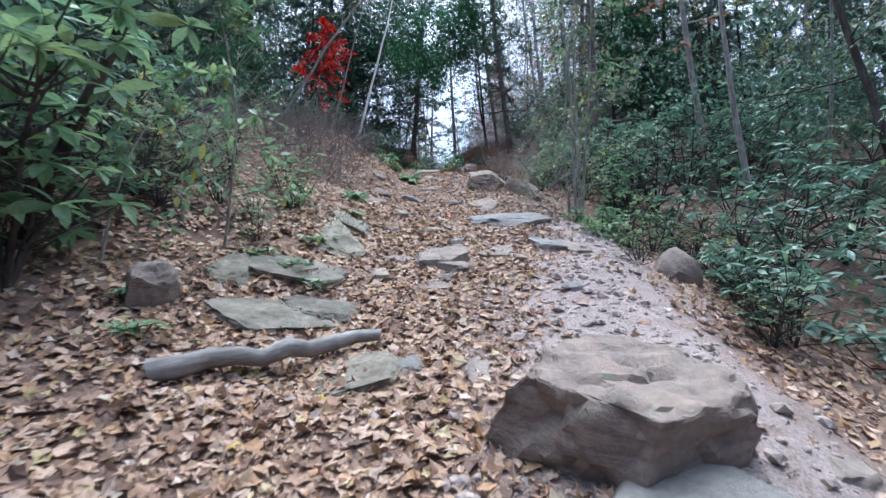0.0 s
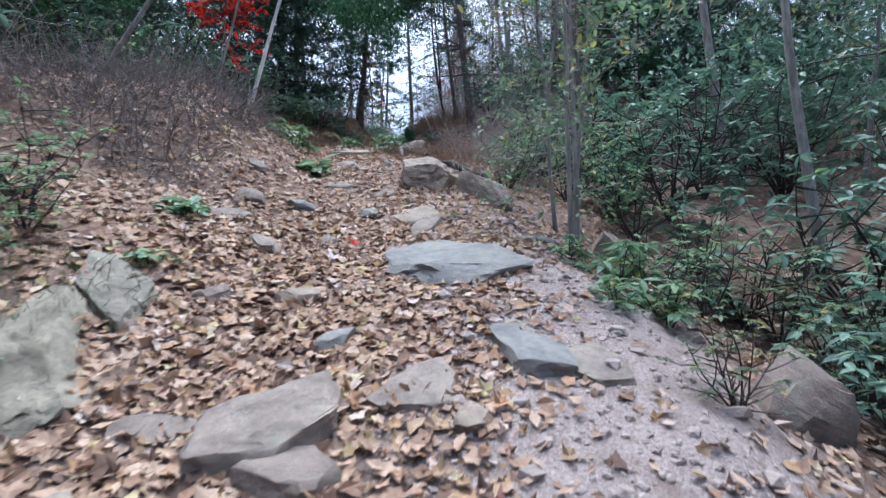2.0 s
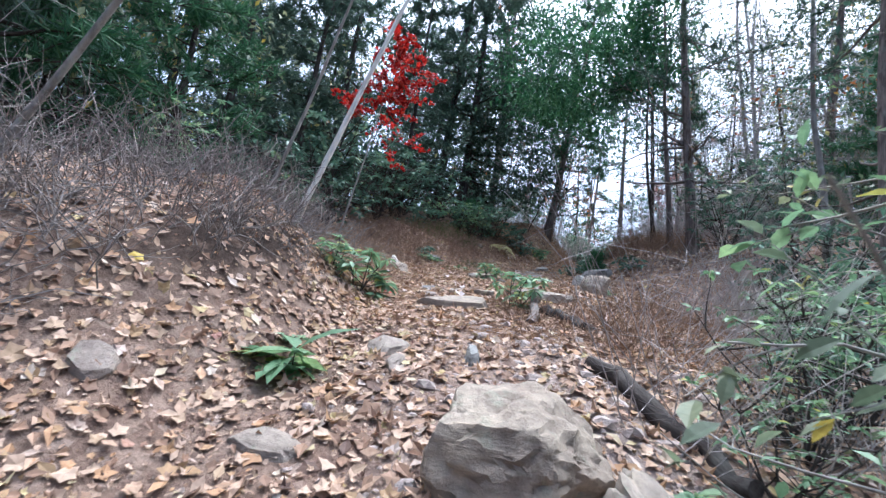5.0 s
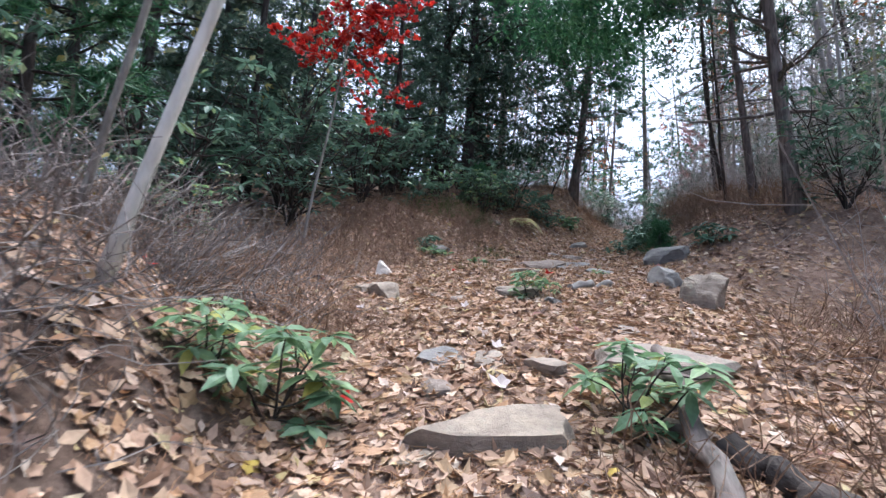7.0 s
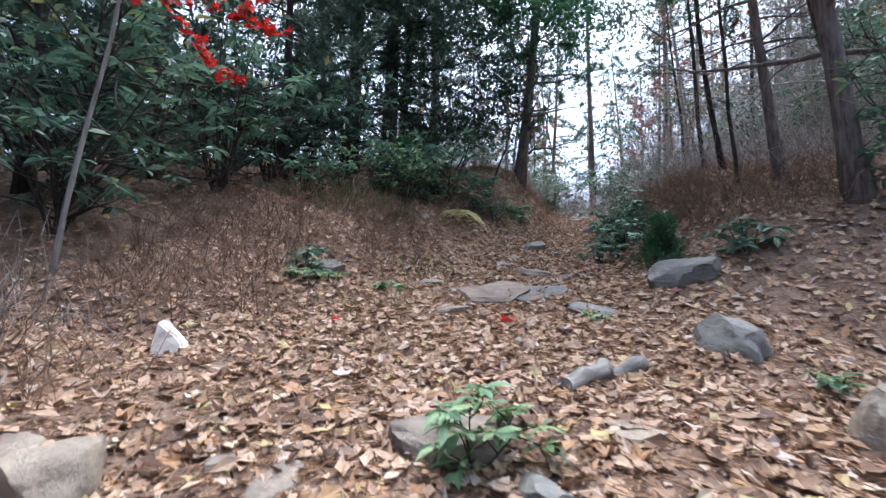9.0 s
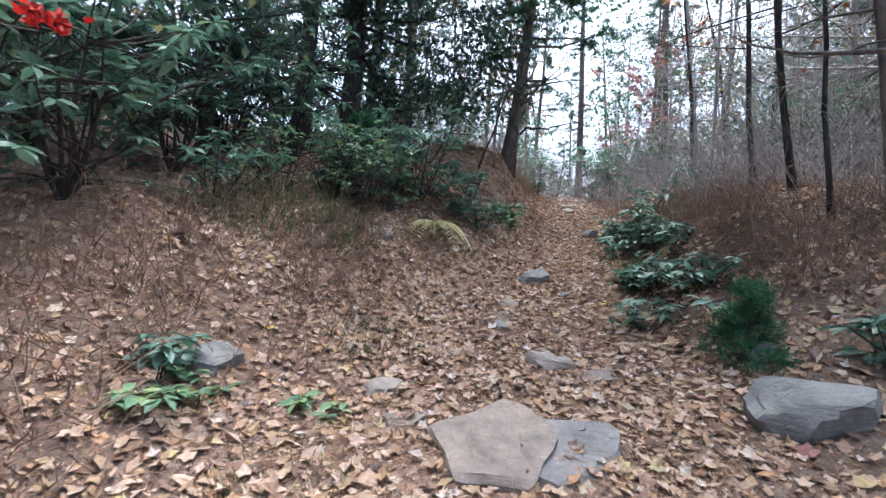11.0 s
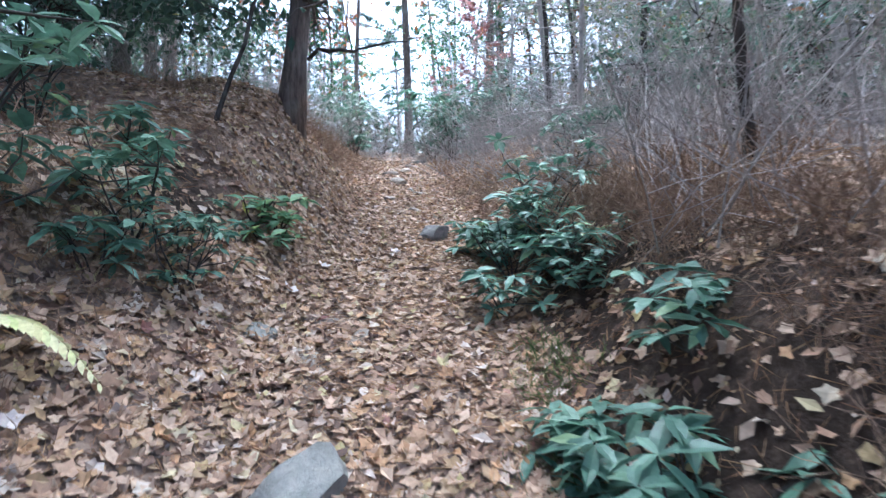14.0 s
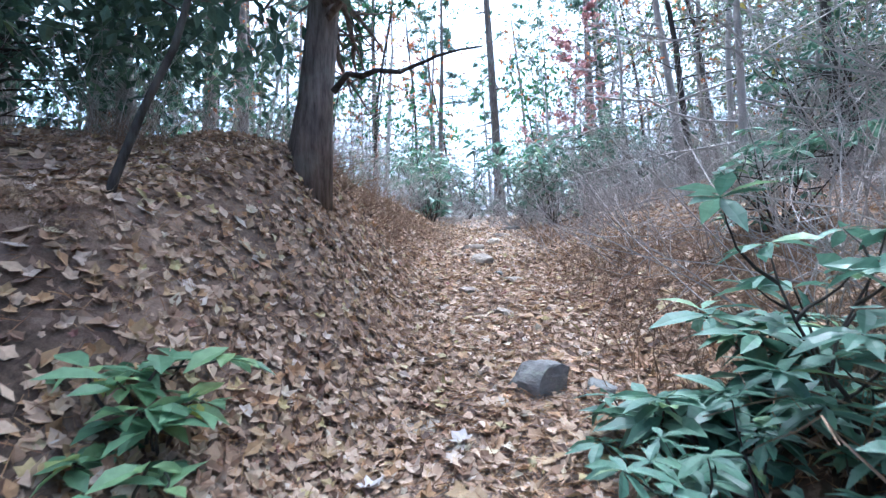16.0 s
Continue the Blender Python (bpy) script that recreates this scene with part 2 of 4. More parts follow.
# ---- the lie of the land ----
# y, trail height, trail centre x, bank slope left and right, half width, bank reach left and right
TRAIL = (
    (-6, -2.0, 0.0, 0.20, -0.25, 1.2, 2.4, 2.4),
    (0, -0.05, 0.2, 0.20, -0.30, 1.2, 2.4, 2.4),
    (3.7, 1.22, 0.4, 0.22, -0.40, 1.2, 2.4, 2.4),
    (5.1, 1.82, 0.7, 0.22, -0.45, 1.1, 2.4, 2.4),
    (6.8, 2.52, 1.0, 0.24, -0.50, 0.9, 2.4, 2.2),
    (8.0, 2.88, 1.0, 0.26, -0.50, 0.9, 2.2, 2.0),
    (9.0, 3.38, 0.8, 0.34, -0.42, 0.9, 2.0, 2.0),
    (10.2, 3.98, 0.5, 0.75, -0.25, 0.8, 1.2, 2.0),
    (11.7, 4.5, 0.25, 1.10, -0.18, 0.8, 1.0, 2.0),
    (13.4, 5.05, 0.0, 0.30, -0.16, 1.1, 1.4, 2.0),
    (15.3, 5.58, -0.3, 0.14, -0.26, 1.15, 2.2, 1.6),
    (16.4, 5.76, -0.4, 0.14, -0.22, 1.2, 2.4, 1.6),
    (18.4, 6.26, -0.4, 0.28, 0.08, 1.2, 2.4, 1.6),
    (20.9, 6.86, -0.1, 0.50, 0.85, 0.75, 1.9, 1.0),
    (22.0, 7.16, 0.1, 0.52, 1.10, 0.65, 1.8, 0.9),
    (24.3, 7.72, 0.5, 1.02, 0.85, 0.7, 1.2, 1.0),
    (26.0, 8.02, 0.95, 1.45, 0.55, 0.7, 1.15, 1.1),
    (27.5, 8.4, 0.97, 1.70, 0.52, 0.7, 1.1, 1.1),
    (30.1, 9.08, 1.0, 1.1, 0.45, 0.7, 1.2, 1.1),
    (33.7, 9.85, 1.7, 0.35, 0.25, 0.7, 1.4, 1.2),
    (40, 11.0, 2.0, 0.10, 0.10, 1.0, 1.5, 1.5),
    (55, 11.4, 2.0, 0.02, 0.02, 1.0, 1.5, 1.5),
)


def trail(y):
    """Height, centre, bank slopes, half width and bank reaches of the trail at y."""
    if y <= TRAIL[0][0]:
        return TRAIL[0][1] + 0.3 * max(y - TRAIL[0][0], -30), *TRAIL[0][2:]
    for a, b in zip(TRAIL, TRAIL[1:]):
        if y <= b[0]:
            s = (y - a[0]) / (b[0] - a[0])
            return tuple(p + (q - p) * s for p, q in zip(a[1:], b[1:]))
    return TRAIL[-1][1:]


def height(x, y):
    """The smooth lie of the land: a trail with a bank or a fall on each side that levels off outwards."""
    z, c, left, right, half, far_left, far_right = (sum(v) / 3 for v in zip(trail(y - 0.4), trail(y), trail(y + 0.4)))
    d = x - c
    slope, reach = (left, far_left) if d < 0 else (right, far_right)
    out = max(abs(d) - half, 0.0)
    near = min(out, reach)
    rise = math.sqrt(near * near + 0.04) - 0.2
    if out > reach:
        rise += min(0.8, (0.12 if d < 0 and y > 20 else 0.3) / max(abs(slope), 0.05)) * (1 - math.exp(-(out - reach) / 0.6))
        tilt = 0.07 + (0.05 * min(max((y - 19.0) / 3.0, 0.0), 1.0) if d > 0 else 0.0)
        z += tilt * min(out - reach, 12.0) * (1 if slope > 0 else -1)
    return z + slope * rise


def ground_z(x, y):
    """The land with its bumps."""
    c = trail(y)[1]
    off = min(max((abs(x - c) - 0.7) / 1.5, 0.0), 1.0)
    b = noise.fractal(Vector((x * 0.9, y * 0.9, 3.1)), 1.0, 2.0, 4)
    f = noise.noise(Vector((x * 5.1, y * 5.1, 7.7)))
    dug = 0.34 * max(0.0, 1 - math.hypot((x + 1.15) / 0.5, (y - 24.4) / 0.6)) ** 0.5
    dug += 0.22 * max(0.0, 1 - math.hypot((x - c - 1.15) / 0.45, (y - 22.2) / 1.7)) ** 0.6
    return height(x, y) + (0.03 + 0.10 * off) * b + 0.012 * f - dug


def slope_turn(x, y):
    """The turn that lays an upright thing square on the ground."""
    n = Vector((height(x - 0.2, y) - height(x + 0.2, y), height(x, y - 0.2) - height(x, y + 0.2), 0.4)).normalized()
    return Vector((0, 0, 1)).rotation_difference(n).to_matrix().to_4x4()


# ---- mesh helpers ----
def mesh_of(name, verts, faces, mat, smooth=False):
    me = bpy.data.meshes.new(name)
    me.from_pydata(np.asarray(verts).tolist(), [], faces.tolist() if isinstance(faces, np.ndarray) else faces)
    me.materials.append(mat)
    if smooth:
        me.polygons.foreach_set("use_smooth", [True] * len(me.polygons))
    me.update()
    return me


def part(name, me, parent, label=""):
    ob = new(name, me)
    ob.parent = parent
    if label:
        tagged(ob, label)
    return ob


def thing(name, label, category, group="", kind=""):
    ob = new(name)
    ob.empty_display_size = 0.1
    return tagged(ob, label, category, group, kind)


def turns(rng, n, flat=None):
    """n random turns as matrices; flat: the largest lean from lying flat, in radians."""
    yaw = rng.uniform(0, 2 * np.pi, n)
    if flat is None:
        tilt = np.arccos(rng.uniform(-1, 1, n))
    else:
        tilt = np.abs(rng.normal(0, flat, n))
    az = rng.uniform(0, 2 * np.pi, n)
    ax = np.stack([np.cos(az), np.sin(az), 0 * az], 1)
    k = np.zeros((n, 3, 3))
    k[:, 0, 2], k[:, 1, 2], k[:, 2, 0], k[:, 2, 1] = ax[:, 1], -ax[:, 0], -ax[:, 1], ax[:, 0]
    r1 = np.eye(3) + np.sin(tilt)[:, None, None] * k + (1 - np.cos(tilt))[:, None, None] * (k @ k)
    c, s, r2 = np.cos(yaw), np.sin(yaw), np.zeros((n, 3, 3))
    r2[:, 0, 0], r2[:, 0, 1], r2[:, 1, 0], r2[:, 1, 1], r2[:, 2, 2] = c, -s, s, c, 1
    return r1 @ r2


def aimed(ways, ups):
    """Turns that bring +y to ways, with +z near ups."""
    y = ways / np.linalg.norm(ways, axis=1)[:, None]
    x = np.cross(y, ups)
    x /= np.maximum(np.linalg.norm(x, axis=1), 1e-6)[:, None]
    return np.stack([x, y, np.cross(x, y)], 2)


def scatter(template, places, rot, scale):
    """Copies of a template (verts, faces) as one set of verts and faces."""
    tv, tf = template
    n, k = len(places), len(tv)
    v = np.einsum("nij,kj->nki", rot, tv) * np.asarray(scale).reshape(n, 1, -1) + places[:, None]
    base = (np.arange(n) * k)[:, None]
    faces = [((base + np.array(f)).tolist()) for f in tf]
    return v.reshape(-1, 3), [q for fs in faces for q in fs]


def leaf_blade(length, width, fold=0.15, droop=0.15, short=0):
    """A leaf from its stalk at the origin along +y, folded on its midrib."""
    rows = [(0.0, 0.03), (0.45, 1.0), (1.0, 0.03)] if short else [(0.0, 0.03), (0.3, 0.8), (0.62, 0.95), (1.0, 0.03)]
    v, f = [], []
    for t, w in rows:
        z = -droop * length * t * t
        v += [(-w * width / 2, t * length, z + fold * width * w), (0, t * length, z), (w * width / 2, t * length, z + fold * width * w)]
    for i in range(len(rows) - 1):
        a = 3 * i
        f += [(a, a + 1, a + 4, a + 3), (a + 1, a + 2, a + 5, a + 4)]
    return np.array(v), f


def lobed_leaf(seed, size=1.0):
    """A lobed, curled autumn leaf lying about the origin."""
    rng = np.random.default_rng(seed)
    n = 10
    a = np.linspace(0, 2 * np.pi, n, endpoint=False)
    r = np.array([1.0, 0.62, 0.92, 0.58, 0.74, 0.48, 0.74, 0.58, 0.92, 0.62]) * rng.uniform(0.88, 1.12, n) * 0.5
    x, y = r * np.sin(a) * 0.95, r * np.cos(a)
    cx, cy, tw = rng.uniform(-0.9, 1.5), rng.uniform(-0.6, 1.4), rng.uniform(-0.9, 0.9)
    z = cx * x * x * 1.6 + cy * y * y + tw * x * y + rng.normal(0, 0.03, n)
    v = np.vstack([np.stack([x, y, z], 1), [(0, 0.02, 0.0)]]) * size
    return v, [(i, (i + 1) % n, n) for i in range(n)]


def oval_leaf(seed, size=1.0):
    rng = np.random.default_rng(seed)
    v, f = leaf_blade(1.0, 0.52, rng.uniform(0.0, 0.35), rng.uniform(-0.3, 0.4), 3)
    v = v - np.array([0, 0.5, 0])
    v[:, 2] += rng.uniform(-0.5, 0.5) * v[:, 0] * v[:, 1]
    return v * size, f


def tube(points, radii, sides=7, cap=True):
    """A tapered tube along points; verts and faces."""
    p = np.asarray(points, float)
    n = len(p)
    t = np.gradient(p, axis=0)
    t /= np.maximum(np.linalg.norm(t, axis=1), 1e-9)[:, None]
    ref = np.where(np.abs(t[:, 2:3]) > 0.9, np.array([[1.0, 0, 0]]), np.array([[0, 0, 1.0]]))
    if np.abs(t[:, 2]).max() > 0.9 and np.abs(t[:, 2]).min() <= 0.9:
        ref = np.tile(np.array([[0.9, 0.1, 0.0]]), (n, 1))
    u = np.cross(t, ref)
    u /= np.maximum(np.linalg.norm(u, axis=1), 1e-9)[:, None]
    w = np.cross(t, u)
    a = np.linspace(0, 2 * np.pi, sides, endpoint=False)
    ring = np.cos(a)[None, :, None] * u[:, None] + np.sin(a)[None, :, None] * w[:, None]
    v = (p[:, None] + ring * np.asarray(radii, float)[:, None, None]).reshape(-1, 3)
    f = []
    for i in range(n - 1):
        for j in range(sides):
            k = (j + 1) % sides
            f.append((i * sides + j, i * sides + k, (i + 1) * sides + k, (i + 1) * sides + j))
    if cap:
        f.append(tuple(range((n - 1) * sides, n * sides)))
        f.append(tuple(range(sides - 1, -1, -1)))
    return v, f


def joined(pieces):
    vs, fs, at = [], [], 0
    for v, f in pieces:
        vs.append(np.asarray(v))
        fs += [tuple(i + at for i in q) for q in f]
        at += len(v)
    return np.vstack(vs), fs


def bent(rng, start, way, length, steps, wander, rise=0.0):
    """A crooked line from start."""
    p, d, out = np.array(start, float), np.array(way, float), []
    d /= np.linalg.norm(d)
    for _ in range(steps + 1):
        out.append(p.copy())
        d = d + rng.normal(0, wander, 3) + np.array([0, 0, rise])
        d /= np.linalg.norm(d)
        p = p + d * length / steps
    return np.array(out)


# ---- the ground ----
def axis_steps(parts):
    out = []
    for a, b, step in parts:
        out += np.arange(a, b, step).tolist()
    return out + [parts[-1][1]]


def shaded_earth_at(x, y):
    """How far leafless dark earth shows, partly as painted shade: on the cut bank of the upper trail, in the hollow
    across from it and under the lower brambles.
    """
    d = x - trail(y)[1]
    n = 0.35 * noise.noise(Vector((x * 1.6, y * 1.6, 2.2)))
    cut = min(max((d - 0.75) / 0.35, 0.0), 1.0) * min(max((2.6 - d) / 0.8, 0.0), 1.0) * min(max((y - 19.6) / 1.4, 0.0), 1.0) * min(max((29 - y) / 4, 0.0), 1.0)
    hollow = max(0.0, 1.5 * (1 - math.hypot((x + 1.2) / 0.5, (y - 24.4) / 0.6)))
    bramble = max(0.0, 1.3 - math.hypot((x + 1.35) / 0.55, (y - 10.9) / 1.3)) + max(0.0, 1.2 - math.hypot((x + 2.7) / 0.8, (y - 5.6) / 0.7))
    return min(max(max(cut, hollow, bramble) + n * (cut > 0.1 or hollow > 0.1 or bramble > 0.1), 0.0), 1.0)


def build_ground():
    xs = axis_steps([(-160, -40, 20), (-40, -12, 2.0), (-12, -5, 0.35), (-5, 5, 0.09), (5, 12, 0.35), (12, 40, 2.0), (40, 160, 20)])
    ys = axis_steps([(-90, -10, 10), (-10, 0, 0.5), (0, 32, 0.09), (32, 44, 0.4), (44, 70, 2.0), (70, 260, 20)])
    v, sand, humus_shade = [], [], []
    for y in ys:
        c = trail(y)[1]
        for x in xs:
            v.append((x, y, ground_z(x, y)))
            d = x - c
            s = max(0.0, 1 - abs(d - 0.95) / 1.25) * (1.0 if y < 7 else max(0.0, 1 - (y - 7) / 5))
            sand.append(min(1.0, 1.7 * s))
            humus_shade.append(shaded_earth_at(x, y) if -6 < x < 6 and 3 < y < 31 else 0.0)
    n = len(xs)
    f = [(j * n + i, j * n + i + 1, (j + 1) * n + i + 1, (j + 1) * n + i) for j in range(len(ys) - 1) for i in range(n - 1)]
    me = mesh_of("ground", v, f, SOIL, True)
    at = me.attributes.new("sand", "FLOAT_COLOR", "POINT")
    at.data.foreach_set("color", np.repeat(np.array(sand), 4))
    at = me.attributes.new("humus_shade", "FLOAT_COLOR", "POINT")
    at.data.foreach_set("color", np.repeat(np.array(humus_shade), 4))
    return tagged(new("ground", me), "sloping forest trail of pale sandy soil under brown leaves", "ground", kind="structure")


build_ground()


# ---- rocks ----
def rock_mesh(seed, size, flat, mat, level=3):
    """An angular weathered stone of that size (x, y, z), standing on z = 0; flat: how level its top is cut."""
    rng = np.random.default_rng(seed)
    bm = bmesh.new()
    bmesh.ops.create_icosphere(bm, subdivisions=level, radius=1.0)
    cuts = []
    n = rng.integers(5, 7)
    for i in range(n):
        a = 2 * np.pi * (i + rng.uniform(-0.3, 0.3)) / n
        cuts.append((Vector((math.cos(a), math.sin(a), rng.uniform(-0.1, 0.35))).normalized(), rng.uniform(0.62, 0.85)))
    cuts.append((Vector((rng.normal(0, 0.12), rng.normal(0, 0.12), 1)).normalized(), 0.5 if flat else 0.68))
    for _ in range(1 if flat else 3):
        a = rng.uniform(0, 6.28)
        cuts.append((Vector((math.cos(a), math.sin(a), rng.uniform(0.6, 1.4))).normalized(), rng.uniform(0.6, 0.85)))
    shift = Vector(rng.uniform(0, 50, 3))
    for v in bm.verts:
        p = v.co.copy() * 1.15
        for nrm, d in cuts:
            over = p.dot(nrm) - d
            if over > 0:
                p -= nrm * over * 0.97
        q = p * 2.2 + shift
        p += p.normalized() * (0.10 * noise.noise(q) + 0.055 * noise.noise(q * 2.7) + 0.026 * noise.noise(q * 7) + 0.011 * noise.noise(q * 15) - 0.04 * max(0.0, 0.16 - abs(noise.noise(q * 1.3 + Vector((9, 4, 2))))) / 0.16)
        v.co = Vector((p.x * size[0] / 1.45, p.y * size[1] / 1.45, (p.z + 0.55) * size[2] / 1.1))
    me = bpy.data.meshes.new("stone")
    bm.to_mesh(me)
    bm.free()
    me.materials.append(mat)
    me.polygons.foreach_set("use_smooth", [True] * len(me.polygons))
    me.set_sharp_from_angle(angle=radians(28))
    return me


def put_rock(name, x, y, size, turn, seed, label, category="rock", flat=False, mat=None, sink=0.3, group="", level=3, lean=0.0):
    me = rock_mesh(seed, size, flat, mat or ROCK, level)
    ob = new(name, me)
    ob.matrix_world = Matrix.Translation((x, y, ground_z(x, y) - (sink + 0.18) * size[2])) @ slope_turn(x, y) @ pose(0, 0, 0, lean, 0, turn)
    return tagged(ob, label, category, group)


put_rock("boulder", -2.1, 4.05, (0.36, 0.32, 0.36), 40, 32, "brown angular rock sticking out of deep leaves", "rock", False, ROCK, 0.25, level=4)
STONES = "stones bedded in the trail"
put_rock("boulder", 0.97, 2.72, (1.0, 0.78, 0.62), 15, 11, "large flat-topped weathered sandstone boulder bedded in the trail", "boulder", True, ROCK, 0.25, level=5)
put_rock("boulder", 1.02, 2.08, (0.75, 0.5, 0.22), -8, 12, "low grey stone in front of the big boulder", "rock", True, ROCK_GREY, 0.35)
put_rock("stone_slab", 1.1, 7.4, (1.12, 0.95, 0.20), 8, 13, "flat smooth grey stone slab laid as a trail step", "stone slab", True, ROCK_GREY, 0.35, level=4)
put_rock("boulder", 1.15, 9.9, (0.66, 0.6, 0.42), 25, 14, "rounded mossy boulder sticking out of the trail", "boulder", False, ROCK, 0.35, level=5)
put_rock("boulder", 1.75, 9.4, (0.34, 0.9, 0.34), 28, 15, "long tilted mossy rock beside a rounded boulder", "boulder", False, ROCK, 0.35, level=5)
put_rock("boulder", 0.14, 5.5, (0.6, 0.4, 0.22), 20, 16, "brown broken rock with a pale slab on it", "rock", True, ROCK, 0.3, level=4, lean=-6)
put_rock("stone", 0.26, 5.24, (0.38, 0.26, 0.12), -20, 17, "pale wedge of broken sandstone lying on leaves", "rock", True, ROCK, 0.1, lean=-8)
put_rock("boulder", 2.85, 6.1, (0.55, 0.5, 0.4), 10, 18, "dark boulder half hidden below the trail edge", "boulder", False, ROCK, 0.3)
put_rock("boulder", 2.98, 8.85, (0.34, 0.34, 0.36), 40, 19, "brown rock standing behind the slender stems", "rock", False, ROCK, 0.3)
put_rock("boulder", 1.3, 15.75, (0.42, 0.32, 0.46), 30, 20, "upright angular grey rock beside the trail", "rock", False, ROCK, 0.3, lean=-12, level=4)
put_rock("boulder", 1.13, 17.0, (0.36, 0.28, 0.22), -35, 21, "tilted rock with a dark hollow under it", "rock", False, ROCK_GREY, 0.1, lean=18)
put_rock("boulder", 1.35, 18.95, (0.60, 0.4, 0.32), -12, 22, "long pale grey rock beside a small conifer", "rock", False, ROCK_GREY, 0.3)
put_rock("boulder", -0.38, 15.45, (0.42, 0.3, 0.17), 5, 23, "grey trail stone with a green sprig against it", "rock", True, ROCK, 0.3)
put_rock("boulder", 0.05, 12.6, (0.58, 0.24, 0.2), 20, 24, "long rounded stone across the trail", "rock", True, ROCK, 0.35)
put_rock("boulder", 0.76, 13.5, (0.72, 0.4, 0.2), -5, 25, "broad mossy stone between leaves", "rock", True, ROCK, 0.4)
put_rock("stone_slab", -0.23, 18.45, (0.74, 0.6, 0.16), 12, 26, "dark flat slab lying in the trail", "stone slab", True, ROCK_GREY, 0.5)
put_rock("boulder", -1.6, 14.95, (0.26, 0.24, 0.18), 50, 27, "mossy angular stone at the trail side", "rock", False, ROCK, 0.25)
def wedge_stone(x, y, size, turn):
    """A broken wedge of pale stone: a tall chipped face that tapers to a ridge."""
    rng = np.random.default_rng(28)
    m, nt, b = material("clean_broken_stone", 0.8, 0.2)
    nt.links.new(ramp(nt, [(0.3, (0.68, 0.6, 0.52)), (0.7, (0.86, 0.81, 0.75))], noise_tex(nt, 18, 6, 0.65)), b.inputs["Base Color"])
    bumped(nt, b, noise_tex(nt, 60, 5, 0.7), 0.4, 0.01)
    bm = bmesh.new()
    base = [bm.verts.new((a * size[0], c * size[1], 0)) for a, c in ((-0.5, -0.4), (0.5, -0.5), (0.45, 0.5), (-0.4, 0.45))]
    top = [bm.verts.new((a * size[0], c * size[1], h * size[2])) for a, c, h in ((-0.38, -0.22, 0.95), (0.3, -0.3, 0.42), (0.34, 0.3, 0.36), (-0.22, 0.2, 1.0))]
    bm.faces.new(base[::-1])
    bm.faces.new(top)
    for i in range(4):
        k = (i + 1) % 4
        bm.faces.new((base[i], base[k], top[k], top[i]))
    bmesh.ops.bevel(bm, geom=bm.edges[:], offset=0.012, segments=2, affect="EDGES")
    bmesh.ops.subdivide_edges(bm, edges=bm.edges[:], cuts=2, use_grid_fill=True)
    for v in bm.verts:
        v.co += Vector(rng.normal(0, 0.0025, 3))
    me = bpy.data.meshes.new("stone")
    bm.to_mesh(me)
    bm.free()
    me.materials.append(m)
    ob = new("stone", me)
    ob.matrix_world = Matrix.Translation((x, y, ground_z(x, y) - 0.03)) @ pose(0, 0, 0, 0, 0, turn)
    return tagged(ob, "pale upright wedge of stone among leaves", "rock")


wedge_stone(-2.2, 16.2, (0.24, 0.14, 0.24), 10)
put_rock("boulder", 0.99, 25.95, (0.27, 0.26, 0.2), 15, 30, "dark pointed stone in the trail", "rock", False, ROCK_GREY, 0.2)
put_rock("boulder", -0.17, 22.0, (0.34, 0.26, 0.16), 35, 31, "flat-topped grey stone lying askew in the trail", "rock", True, ROCK_GREY, 0.15, lean=8)
for k, (x, y, w, d) in enumerate(((-1.25, 4.2, 0.95, 0.6), (-0.85, 4.4, 0.8, 0.5), (-1.2, 4.95, 0.9, 0.6), (-1.05, 5.9, 0.6, 1.0), (-1.0, 6.6, 0.4, 0.9), (-1.75, 4.7, 0.7, 0.45), (-0.45, 3.35, 0.6, 0.5))):
    put_rock("rock_outcrop", x, y, (w, d, 0.26), 8 * k, 70 + k, "weathered mossy bedrock showing flush through the slope", "rock", k % 2 == 0, ROCK_MOSSY, 0.67 if k % 2 == 0 else 0.76, level=5)

